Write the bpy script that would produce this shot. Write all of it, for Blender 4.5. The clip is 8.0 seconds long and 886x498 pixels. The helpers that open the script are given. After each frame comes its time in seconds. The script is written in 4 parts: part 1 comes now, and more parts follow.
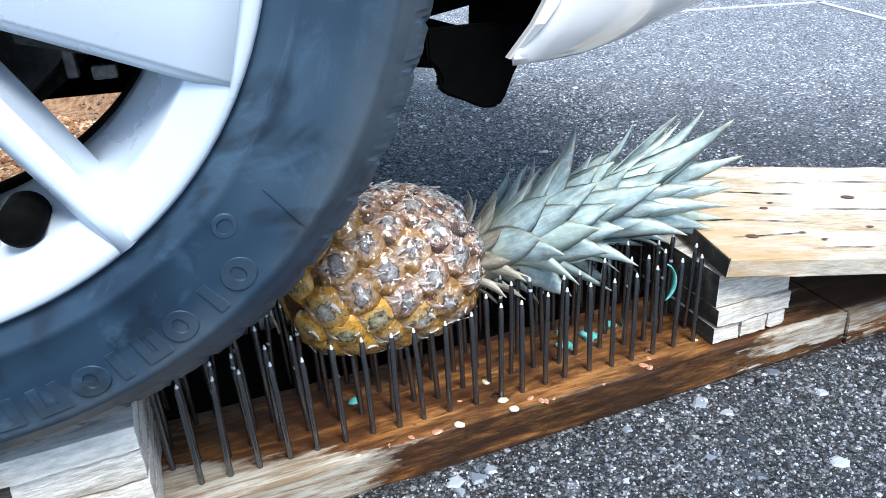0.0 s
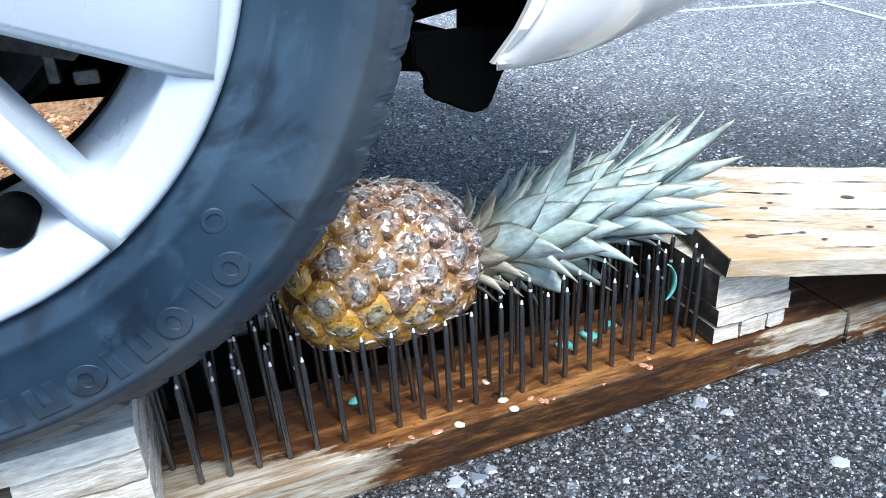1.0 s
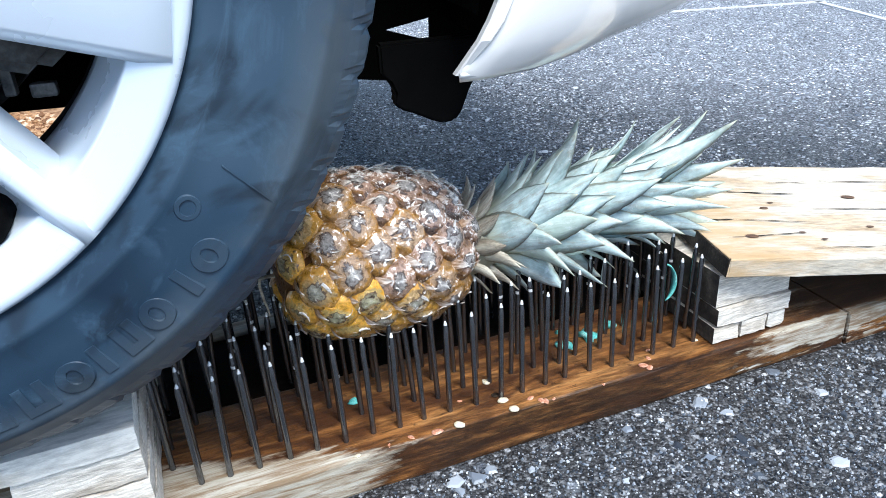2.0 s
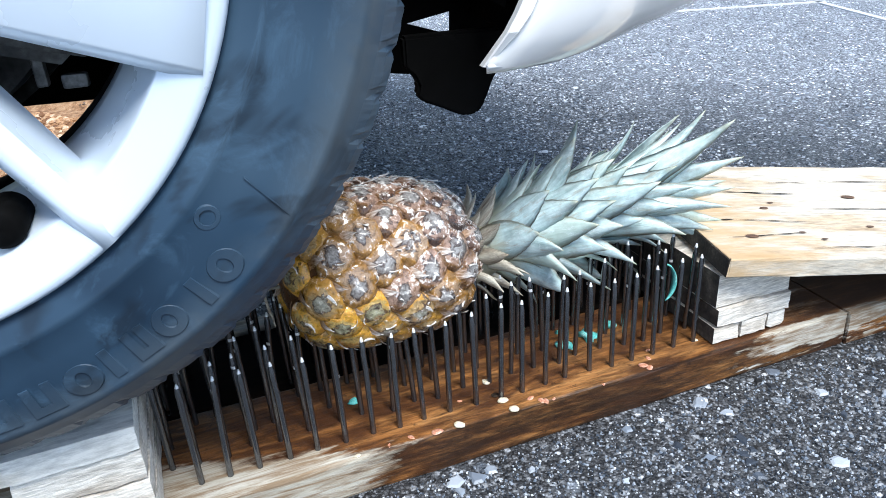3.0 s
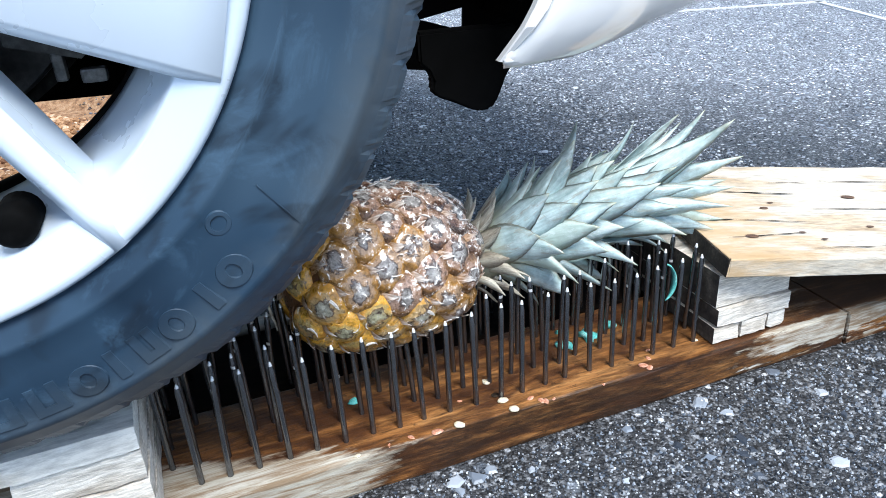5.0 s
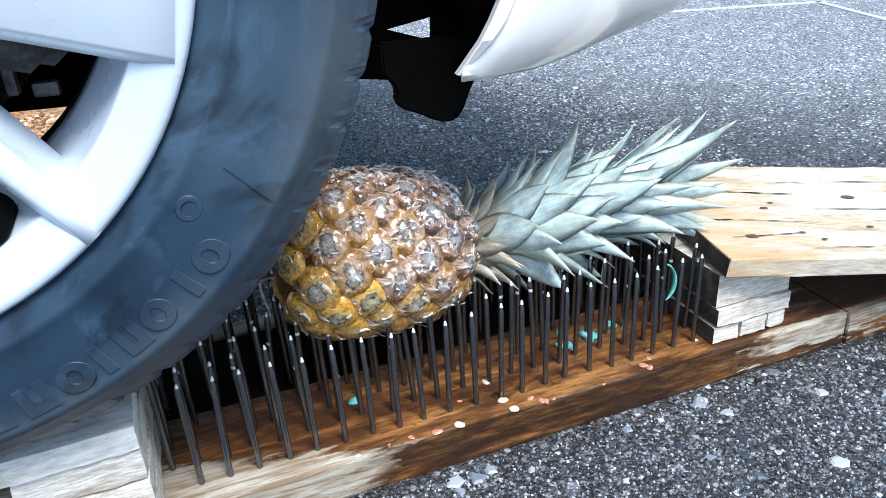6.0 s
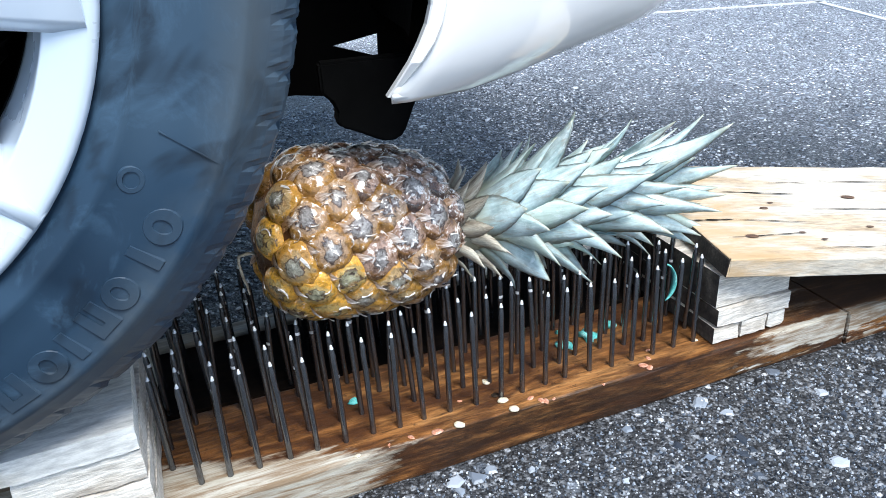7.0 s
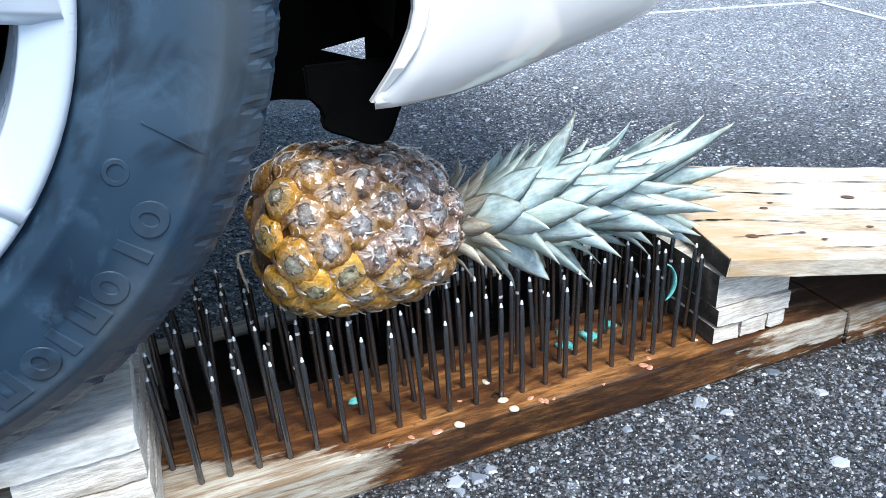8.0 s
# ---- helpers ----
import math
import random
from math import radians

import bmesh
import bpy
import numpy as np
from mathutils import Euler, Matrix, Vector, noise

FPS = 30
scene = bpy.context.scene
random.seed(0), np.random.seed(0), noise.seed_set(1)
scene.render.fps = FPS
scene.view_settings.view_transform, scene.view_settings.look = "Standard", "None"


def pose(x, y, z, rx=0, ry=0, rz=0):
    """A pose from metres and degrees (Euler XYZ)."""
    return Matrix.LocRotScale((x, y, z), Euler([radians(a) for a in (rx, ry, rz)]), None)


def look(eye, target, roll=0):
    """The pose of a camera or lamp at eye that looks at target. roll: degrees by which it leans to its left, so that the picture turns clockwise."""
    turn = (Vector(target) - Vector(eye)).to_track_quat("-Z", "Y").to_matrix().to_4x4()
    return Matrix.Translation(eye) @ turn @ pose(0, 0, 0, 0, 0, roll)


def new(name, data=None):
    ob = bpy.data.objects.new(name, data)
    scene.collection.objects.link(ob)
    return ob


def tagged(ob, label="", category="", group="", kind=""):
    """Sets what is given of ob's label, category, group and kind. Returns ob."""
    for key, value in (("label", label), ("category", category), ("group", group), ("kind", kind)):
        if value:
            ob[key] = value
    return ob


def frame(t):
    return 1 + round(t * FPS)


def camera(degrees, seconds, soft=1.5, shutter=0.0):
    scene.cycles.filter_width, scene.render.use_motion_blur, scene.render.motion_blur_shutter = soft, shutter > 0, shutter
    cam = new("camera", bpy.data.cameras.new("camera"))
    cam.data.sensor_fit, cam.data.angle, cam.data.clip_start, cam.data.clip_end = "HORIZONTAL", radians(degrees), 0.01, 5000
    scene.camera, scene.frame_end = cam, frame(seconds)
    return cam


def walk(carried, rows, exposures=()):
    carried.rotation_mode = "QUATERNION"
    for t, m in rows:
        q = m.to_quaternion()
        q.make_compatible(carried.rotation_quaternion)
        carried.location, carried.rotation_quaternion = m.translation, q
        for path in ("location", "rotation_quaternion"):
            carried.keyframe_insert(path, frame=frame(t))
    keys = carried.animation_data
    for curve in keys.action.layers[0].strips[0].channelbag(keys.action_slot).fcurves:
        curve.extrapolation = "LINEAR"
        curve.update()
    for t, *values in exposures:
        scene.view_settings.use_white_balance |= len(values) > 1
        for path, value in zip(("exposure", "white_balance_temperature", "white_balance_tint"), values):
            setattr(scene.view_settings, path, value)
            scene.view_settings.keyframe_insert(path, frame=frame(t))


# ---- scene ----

cam = camera(62.2, 8.0, soft=0.8)
EYE = (0.0436, -0.5073, 0.4295)
AIM = (0.3451, 0.3383, -0.0111)
walk(cam, [(0.0, look(EYE, AIM, -3.3)), (8.0, look(EYE, AIM, -3.3))], exposures=[(0.0, 1.22, 5900, 6), (8.0, 1.22, 5900, 6)])

# ---------------------------------------------------------------- light
world = bpy.data.worlds.new("overcast_sky")
world.use_nodes = True
scene.world = world
wn = world.node_tree
sky = wn.nodes.new("ShaderNodeTexSky")
sky.sky_type = 'NISHITA'
sky.sun_disc = False
sky.sun_elevation = radians(61)
sky.sun_rotation = radians(170)
sky.air_density, sky.dust_density = 1.0, 1.6
wn.links.new(sky.outputs[0], wn.nodes["Background"].inputs[0])
wn.nodes["Background"].inputs[1].default_value = 0.105

SUN_AT = Vector((0.10, -0.55, 1.00))
sun_data = bpy.data.lights.new("sun", 'SUN')
sun_data.energy, sun_data.angle, sun_data.color = 2.25, radians(25), (1.0, 0.95, 0.88)
sun = new("sun", sun_data)
sun.matrix_world = look(SUN_AT * 10, (0, 0, 0))


# ---------------------------------------------------------------- materials
def nodes_of(name):
    m = bpy.data.materials.new(name)
    m.use_nodes = True
    return m, m.node_tree, m.node_tree.nodes["Principled BSDF"]


def coords(nt, stretch=(1, 1, 1), vary=0.0):
    """Object space, stretched; vary shifts it from piece to piece."""
    tc = nt.nodes.new("ShaderNodeTexCoord")
    mp = nt.nodes.new("ShaderNodeMapping")
    mp.inputs["Scale"].default_value = stretch
    nt.links.new(tc.outputs["Object"], mp.inputs["Vector"])
    if vary:
        oi = nt.nodes.new("ShaderNodeObjectInfo")
        mul = nt.nodes.new("ShaderNodeMath")
        mul.operation = 'MULTIPLY'
        mul.inputs[1].default_value = vary
        nt.links.new(oi.outputs["Random"], mul.inputs[0])
        nt.links.new(mul.outputs[0], mp.inputs["Location"])
    return mp.outputs[0]


def noise_tex(nt, vec, scale, detail=6.0, rough=0.6, distort=0.0):
    n = nt.nodes.new("ShaderNodeTexNoise")
    n.inputs["Scale"].default_value = scale
    n.inputs["Detail"].default_value = detail
    n.inputs["Roughness"].default_value = rough
    n.inputs["Distortion"].default_value = distort
    nt.links.new(vec, n.inputs["Vector"])
    return n.outputs["Fac"]


def ramp(nt, fac, stops):
    r = nt.nodes.new("ShaderNodeValToRGB")
    el = r.color_ramp.elements
    while len(el) < len(stops):
        el.new(0.5)
    for e, (p, c) in zip(el, stops):
        e.position = p
        e.color = (*c, 1) if len(c) == 3 else c
    nt.links.new(fac, r.inputs[0])
    return r.outputs[0]


def grey(v):
    return (v, v, v)


def mix(nt, fac, a, b, mode='MIX'):
    m = nt.nodes.new("ShaderNodeMix")
    m.data_type, m.blend_type = 'RGBA', mode
    for sock, v in ((m.inputs[0], fac), (m.inputs[6], a), (m.inputs[7], b)):
        if isinstance(v, (int, float)):
            sock.default_value = v
        elif isinstance(v, tuple):
            sock.default_value = (*v, 1)
        else:
            nt.links.new(v, sock)
    return m.outputs[2]


def bump(nt, bsdf, height, strength, distance):
    b = nt.nodes.new("ShaderNodeBump")
    b.inputs["Strength"].default_value = strength
    b.inputs["Distance"].default_value = distance
    nt.links.new(height, b.inputs["Height"])
    nt.links.new(b.outputs[0], bsdf.inputs["Normal"])


def mottled(name, dark, mid, light, scale, rough=(0.4, 0.7), metal=0.0, relief=0.3, depth=0.001, stretch=(1, 1, 1), vary=0.0, coat=0.0):
    """A surface with stains at one scale and grain at eight times that."""
    m, nt, b = nodes_of(name)
    v = coords(nt, stretch, vary)
    big = noise_tex(nt, v, scale)
    fine = noise_tex(nt, v, scale * 8)
    col = ramp(nt, big, [(0.3, dark), (0.5, mid), (0.7, light)])
    tone = ramp(nt, fine, [(0.3, grey(0.65)), (0.7, grey(1.25))])
    nt.links.new(mix(nt, 1.0, col, tone, 'MULTIPLY'), b.inputs["Base Color"])
    nt.links.new(ramp(nt, fine, [(0.3, grey(rough[0])), (0.7, grey(rough[1]))]), b.inputs["Roughness"])
    b.inputs["Metallic"].default_value = metal
    b.inputs["Coat Weight"].default_value = coat
    bump(nt, b, fine, relief, depth)
    return m


def wood(name, dark, mid, light, pale=None, pale_at=0.5, rough=(0.5, 0.75), grain=1.0, vary=0.0, along=(1.2, 26, 26), tan=0.0):
    """Sawn timber with its grain along x; pale adds weathered patches."""
    m, nt, b = nodes_of(name)
    v = coords(nt, along, vary)
    g1 = noise_tex(nt, v, 2.2 * grain, 8, 0.65, 0.6)
    g2 = noise_tex(nt, v, 9 * grain, 4, 0.7)
    col = ramp(nt, g1, [(0.28, dark), (0.48, mid), (0.72, light)])
    tone = ramp(nt, g2, [(0.3, grey(0.6)), (0.65, grey(1.2))])
    col = mix(nt, 1.0, col, tone, 'MULTIPLY')
    blot = noise_tex(nt, coords(nt, (5, 14, 14), vary), 1.3, 5, 0.6)
    if pale:
        mask = ramp(nt, blot, [(pale_at - 0.04, grey(0)), (pale_at + 0.05, grey(1))])
        worn = ramp(nt, g2, [(0.3, tuple(0.6 * c for c in pale)), (0.6, pale)])
        col = mix(nt, mask, col, worn)
    if tan:
        # a honey-brown tone that dies out along the board
        sep = nt.nodes.new("ShaderNodeSeparateXYZ")
        nt.links.new(coords(nt), sep.inputs[0])
        far = nt.nodes.new("ShaderNodeMath")
        far.operation = 'MULTIPLY_ADD'
        far.inputs[1].default_value = 0.30 / tan
        nt.links.new(sep.outputs["X"], far.inputs[0])
        nt.links.new(noise_tex(nt, coords(nt, (6, 22, 22)), 1.6, 6, 0.65, 0.4), far.inputs[2])
        col = mix(nt, ramp(nt, far.outputs[0], [(0.50, grey(0.8)), (0.70, grey(0))]), col, (0.49, 0.32, 0.15))
    cracks = ramp(nt, noise_tex(nt, coords(nt, (1.0, 60, 60), vary), 2.5, 3, 0.5), [(0.27, grey(0.25)), (0.33, grey(1))])
    col = mix(nt, 0.8, col, cracks, 'MULTIPLY')
    nt.links.new(col, b.inputs["Base Color"])
    nt.links.new(ramp(nt, blot, [(0.35, grey(rough[0])), (0.65, grey(rough[1]))]), b.inputs["Roughness"])
    bump(nt, b, g2, 0.45, 0.0015)
    return m


def plain_paint(name, colour, rough, metal, coat, dirt=0.06):
    """A smooth paint film with a little dust."""
    m, nt, b = nodes_of(name)
    n = noise_tex(nt, coords(nt), 5, 6, 0.6)
    lo, hi = tuple(c * (1 - dirt) for c in colour), tuple(min(1.0, c * (1 + dirt * 0.5)) for c in colour)
    nt.links.new(ramp(nt, n, [(0.35, lo), (0.65, hi)]), b.inputs["Base Color"])
    nt.links.new(ramp(nt, n, [(0.35, grey(rough)), (0.65, grey(rough + 0.1))]), b.inputs["Roughness"])
    b.inputs["Metallic"].default_value, b.inputs["Coat Weight"].default_value = metal, coat
    return m


def rubber_material(name, dark, mid, light):
    """Smooth dusty rubber: broad soft patches, scuffs, hardly any grain."""
    m, nt, b = nodes_of(name)
    v = coords(nt)
    big = noise_tex(nt, v, 6, 2.5, 0.5, 0.8)
    col = ramp(nt, big, [(0.32, dark), (0.5, mid), (0.7, light)])
    scuff = ramp(nt, noise_tex(nt, coords(nt, (1, 6, 1)), 16, 6, 0.7, 1.4), [(0.54, grey(0)), (0.70, grey(0.40))])
    worn = ramp(nt, noise_tex(nt, coords(nt, (1, 1, 1)), 9, 3, 0.5, 2.0), [(0.38, grey(0.65)), (0.46, grey(0))])
    col = mix(nt, worn, col, tuple(c * 0.45 for c in dark))
    col = mix(nt, scuff, col, tuple(c * 1.9 for c in light))
    flat = nt.nodes.new("ShaderNodeVectorMath")
    flat.operation = 'LENGTH'
    nt.links.new(coords(nt, (1, 0, 1)), flat.inputs[0])
    band = ramp(nt, flat.outputs["Value"], [(0.285, grey(0)), (0.312, grey(0.75)), (0.322, grey(0.45)), (0.345, grey(0.2))])
    dust = ramp(nt, noise_tex(nt, coords(nt, (1, 0.5, 1)), 13, 5, 0.65, 0.6), [(0.38, grey(0)), (0.62, grey(1))])
    col = mix(nt, mix(nt, 1.0, band, dust, 'MULTIPLY'), col, (0.070, 0.086, 0.098))
    nt.links.new(col, b.inputs["Base Color"])
    nt.links.new(ramp(nt, big, [(0.3, grey(0.36)), (0.7, grey(0.55))]), b.inputs["Roughness"])
    bump(nt, b, noise_tex(nt, v, 260, 3, 0.6), 0.08, 0.0003)
    return m


def bed_board_material():
    """Soaked brown timber whose ends and front arris have dried pale."""
    m, nt, b = nodes_of("wet_brown_timber")
    v = coords(nt, (3.2, 24, 24))
    g1 = noise_tex(nt, v, 2.2, 9, 0.7, 0.9)
    g2 = noise_tex(nt, v, 9, 6, 0.75, 0.4)
    col = ramp(nt, g1, [(0.28, (0.07, 0.024, 0.007)), (0.48, (0.23, 0.095, 0.026)), (0.72, (0.38, 0.19, 0.065))])
    col = mix(nt, 1.0, col, ramp(nt, g2, [(0.36, grey(0.38)), (0.60, grey(1.35))]), 'MULTIPLY')
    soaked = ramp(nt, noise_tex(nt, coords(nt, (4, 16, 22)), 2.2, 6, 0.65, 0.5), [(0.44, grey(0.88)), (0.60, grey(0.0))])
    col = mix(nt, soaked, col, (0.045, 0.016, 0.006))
    specks = ramp(nt, noise_tex(nt, coords(nt, (1, 1, 1)), 90, 6, 0.75), [(0.34, grey(0.75)), (0.43, grey(0))])
    col = mix(nt, specks, col, (0.028, 0.011, 0.005))
    pale = ramp(nt, g1, [(0.28, (0.22, 0.18, 0.13)), (0.44, (0.45, 0.41, 0.33)), (0.65, (0.58, 0.55, 0.48))])
    xyz = nt.nodes.new("ShaderNodeSeparateXYZ")
    tc = nt.nodes.new("ShaderNodeTexCoord")
    nt.links.new(tc.outputs["Object"], xyz.inputs[0])

    def calc(op, a, c, clamp=False):
        n = nt.nodes.new("ShaderNodeMath")
        n.operation, n.use_clamp = op, clamp
        for i, q in enumerate((a, c)):
            if isinstance(q, (int, float)):
                n.inputs[i].default_value = q
            else:
                nt.links.new(q, n.inputs[i])
        return n.outputs[0]
    streak = calc('MULTIPLY', calc('SUBTRACT', noise_tex(nt, coords(nt, (5, 26, 26)), 3, 8, 0.68), 0.5), 0.42)
    left = calc('ADD', calc('SUBTRACT', calc('SUBTRACT', 0.088, xyz.outputs["X"]), calc('MULTIPLY', xyz.outputs["Y"], 3.0)), calc('MULTIPLY', streak, 0.6))
    right = calc('ADD', calc('MINIMUM', calc('SUBTRACT', xyz.outputs["X"], 0.535), calc('MULTIPLY', calc('SUBTRACT', -0.019, xyz.outputs["Y"]), 12)), calc('MULTIPLY', streak, 1.0))
    right = calc('MINIMUM', right, calc('ADD', calc('MULTIPLY', calc('ADD', xyz.outputs["Z"], 0.031), 4), calc('MULTIPLY', streak, 1.2)))
    mask = calc('MULTIPLY', calc('MAXIMUM', left, right), 30, True)
    tan = ramp(nt, noise_tex(nt, coords(nt, (4, 40, 40)), 3, 6, 0.7, 0.5), [(0.42, grey(0.85)), (0.58, grey(0))])
    pale = mix(nt, tan, pale, (0.21, 0.13, 0.065))
    # shade under the right-hand plank, painted dark into the board top
    baked_light = calc('MULTIPLY', calc('MULTIPLY', calc('ADD', calc('SUBTRACT', xyz.outputs["X"], 0.57), streak), 12, True), calc('MULTIPLY', calc('ADD', xyz.outputs["Y"], 0.021), 150, True))
    col = mix(nt, calc('MULTIPLY', baked_light, 0.85), col, (0.050, 0.022, 0.009))
    # black wet line on the worn front arris, plus shade painted down the face
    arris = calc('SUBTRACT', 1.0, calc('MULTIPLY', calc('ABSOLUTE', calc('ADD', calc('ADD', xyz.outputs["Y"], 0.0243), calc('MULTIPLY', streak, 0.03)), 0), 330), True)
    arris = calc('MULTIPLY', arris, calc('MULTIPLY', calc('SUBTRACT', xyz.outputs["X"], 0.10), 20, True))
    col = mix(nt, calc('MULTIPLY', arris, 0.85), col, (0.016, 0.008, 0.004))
    col = mix(nt, mask, col, pale)
    nt.links.new(col, b.inputs["Base Color"])
    b.inputs["Specular IOR Level"].default_value = 0.35
    nt.links.new(calc('MAXIMUM', ramp(nt, mask, [(0.0, grey(0.42)), (1.0, grey(0.75))]), baked_light), b.inputs["Roughness"])
    bump(nt, b, g2, 0.5, 0.002)
    return m


def asphalt_material():
    m, nt, b = nodes_of("asphalt")
    v = coords(nt)
    warp = nt.nodes.new("ShaderNodeVectorMath")
    warp.operation = 'MULTIPLY_ADD'
    wn_ = nt.nodes.new("ShaderNodeTexNoise")
    wn_.inputs["Scale"].default_value, wn_.inputs["Detail"].default_value = 420, 2
    nt.links.new(v, wn_.inputs["Vector"])
    nt.links.new(wn_.outputs["Color"], warp.inputs[0])
    warp.inputs[1].default_value = (0.004, 0.004, 0.0)
    nt.links.new(v, warp.inputs[2])

    def cells(scale):
        vo = nt.nodes.new("ShaderNodeTexVoronoi")
        vo.inputs["Scale"].default_value = scale
        nt.links.new(warp.outputs[0], vo.inputs["Vector"])
        sep = nt.nodes.new("ShaderNodeSeparateColor")
        nt.links.new(vo.outputs["Color"], sep.inputs[0])
        return vo.outputs["Distance"], sep.outputs[0], sep.outputs[1]
    d1, a1, b1 = cells(360)
    d2, a2, b2 = cells(125)
    d3, a3, b3 = cells(46)
    col = ramp(nt, a1, [(0.0, (0.018, 0.019, 0.021)), (0.5, (0.042, 0.043, 0.047)), (0.80, (0.10, 0.102, 0.108)), (0.97, (0.27, 0.28, 0.30))])
    col = mix(nt, 1.0, col, ramp(nt, d1, [(0.28, grey(1.15)), (0.70, grey(0.38))]), 'MULTIPLY')
    grit = mix(nt, 1.0, ramp(nt, d2, [(0.28, grey(1)), (0.46, grey(0))]), ramp(nt, a2, [(0.40, grey(0)), (0.46, grey(0.95))]), 'MULTIPLY')
    col = mix(nt, grit, col, ramp(nt, b2, [(0.0, (0.010, 0.011, 0.013)), (0.45, (0.075, 0.08, 0.088)), (0.8, (0.25, 0.26, 0.275)), (1.0, (0.58, 0.595, 0.62))]))
    slab = mix(nt, 1.0, ramp(nt, d3, [(0.22, grey(1)), (0.36, grey(0))]), ramp(nt, a3, [(0.80, grey(0)), (0.84, grey(0.7))]), 'MULTIPLY')
    col = mix(nt, slab, col, ramp(nt, b3, [(0.0, (0.03, 0.035, 0.045)), (0.5, (0.13, 0.15, 0.18)), (1.0, (0.28, 0.31, 0.35))]))
    patches = ramp(nt, noise_tex(nt, v, 7, 7, 0.75), [(0.3, grey(0.65)), (0.7, grey(1.5))])
    col = mix(nt, 1.0, col, patches, 'MULTIPLY')
    # sheen painted into the colour: asphalt up to four times lighter away from the car
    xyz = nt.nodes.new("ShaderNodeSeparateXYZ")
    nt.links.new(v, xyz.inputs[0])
    sheen_dist = nt.nodes.new("ShaderNodeMath")
    sheen_dist.operation = 'MULTIPLY_ADD'
    sheen_dist.inputs[1].default_value = 0.75
    nt.links.new(xyz.outputs["Y"], sheen_dist.inputs[0])
    nt.links.new(xyz.outputs["X"], sheen_dist.inputs[2])
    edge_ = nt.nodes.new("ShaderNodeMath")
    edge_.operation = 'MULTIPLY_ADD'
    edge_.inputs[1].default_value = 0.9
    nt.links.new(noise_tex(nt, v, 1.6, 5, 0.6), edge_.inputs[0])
    nt.links.new(sheen_dist.outputs[0], edge_.inputs[2])
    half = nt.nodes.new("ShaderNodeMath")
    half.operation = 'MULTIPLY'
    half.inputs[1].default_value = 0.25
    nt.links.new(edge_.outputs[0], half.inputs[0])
    painted_sheen = ramp(nt, half.outputs[0], [(0.47, grey(0)), (0.70, grey(1))])
    col = mix(nt, painted_sheen, col, mix(nt, 1.0, col, grey(4.0), 'MULTIPLY'))
    nt.links.new(col, b.inputs["Base Color"])
    nt.links.new(ramp(nt, b1, [(0.0, grey(0.32)), (1.0, grey(0.65))]), b.inputs["Roughness"])
    b.inputs["Specular IOR Level"].default_value = 0.5
    hgt = mix(nt, 0.65, ramp(nt, d1, [(0.2, grey(1)), (0.8, grey(0))]), mix(nt, 0.5, ramp(nt, d2, [(0.15, grey(1)), (0.6, grey(0))]), a2))
    bump(nt, b, hgt, 1.0, 0.004)
    return m


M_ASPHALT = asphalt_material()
M_LINE = mottled("road_paint", grey(0.5), grey(0.65), grey(0.75), 30, (0.5, 0.8))
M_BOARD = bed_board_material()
# near black: the shade behind the nails is put into this timber's colour
M_DARK = mottled("dark_shade_timber", (0.003, 0.0025, 0.002), (0.006, 0.004, 0.003), (0.013, 0.008, 0.005), 30, (0.85, 1.0), 0.0, 0.3, 0.001, (0.3, 3, 3))
M_PALE = wood("pale_sawn_timber", (0.36, 0.25, 0.14), (0.54, 0.42, 0.28), (0.61, 0.51, 0.37), (0.66, 0.59, 0.48), 0.45, (0.55, 0.8), along=(5, 26, 26), tan=0.16)
M_OLD = wood("weathered_grey_timber", (0.20, 0.15, 0.10), (0.42, 0.36, 0.28), (0.60, 0.55, 0.46), (0.66, 0.63, 0.57), 0.48, (0.6, 0.85), vary=9)
M_WHITE = wood("flaking_white_timber", (0.36, 0.29, 0.21), (0.70, 0.65, 0.56), (0.80, 0.76, 0.69), (0.85, 0.83, 0.77), 0.45, (0.6, 0.85), vary=9, along=(4.5, 20, 20))
M_CHALK = mottled("chalky_white_timber", (0.42, 0.35, 0.27), (0.76, 0.70, 0.61), (0.85, 0.81, 0.73), 26, (0.8, 0.95), 0.0, 0.5, 0.0015, (0.45, 1, 3.4), vary=9)
M_STEEL = plain_paint("nail_steel", (0.20, 0.21, 0.228), 0.16, 0.92, 0.0, 0.45)
# pale metal for the worn points, also used as painted glints on shanks
M_TIP = mottled("worn_point_and_glint", (0.75, 0.75, 0.75), (0.85, 0.85, 0.85), (0.9, 0.9, 0.9), 200, (0.3, 0.45), 0.4, 0.1, 0.0002)
M_RUBBER = rubber_material("tyre_rubber", (0.007, 0.020, 0.040), (0.019, 0.045, 0.080), (0.040, 0.076, 0.118))
M_LETTER = rubber_material("raised_rubber", (0.012, 0.026, 0.046), (0.024, 0.049, 0.082), (0.044, 0.078, 0.116))
M_ALLOY = plain_paint("silver_alloy_paint", (0.64, 0.72, 0.81), 0.22, 0.12, 0.4, 0.03)
M_PAINT = plain_paint("pearl_white_car_paint", (0.86, 0.85, 0.83), 0.14, 0.0, 0.8, 0.03)
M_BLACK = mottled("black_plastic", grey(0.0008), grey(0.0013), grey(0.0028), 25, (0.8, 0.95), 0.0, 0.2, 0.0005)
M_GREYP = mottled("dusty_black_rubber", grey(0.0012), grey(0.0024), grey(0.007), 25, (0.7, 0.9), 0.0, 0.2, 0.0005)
M_IRON = mottled("cast_iron", grey(0.010), grey(0.028), grey(0.07), 30, (0.4, 0.6), 0.6, 0.3, 0.0008)
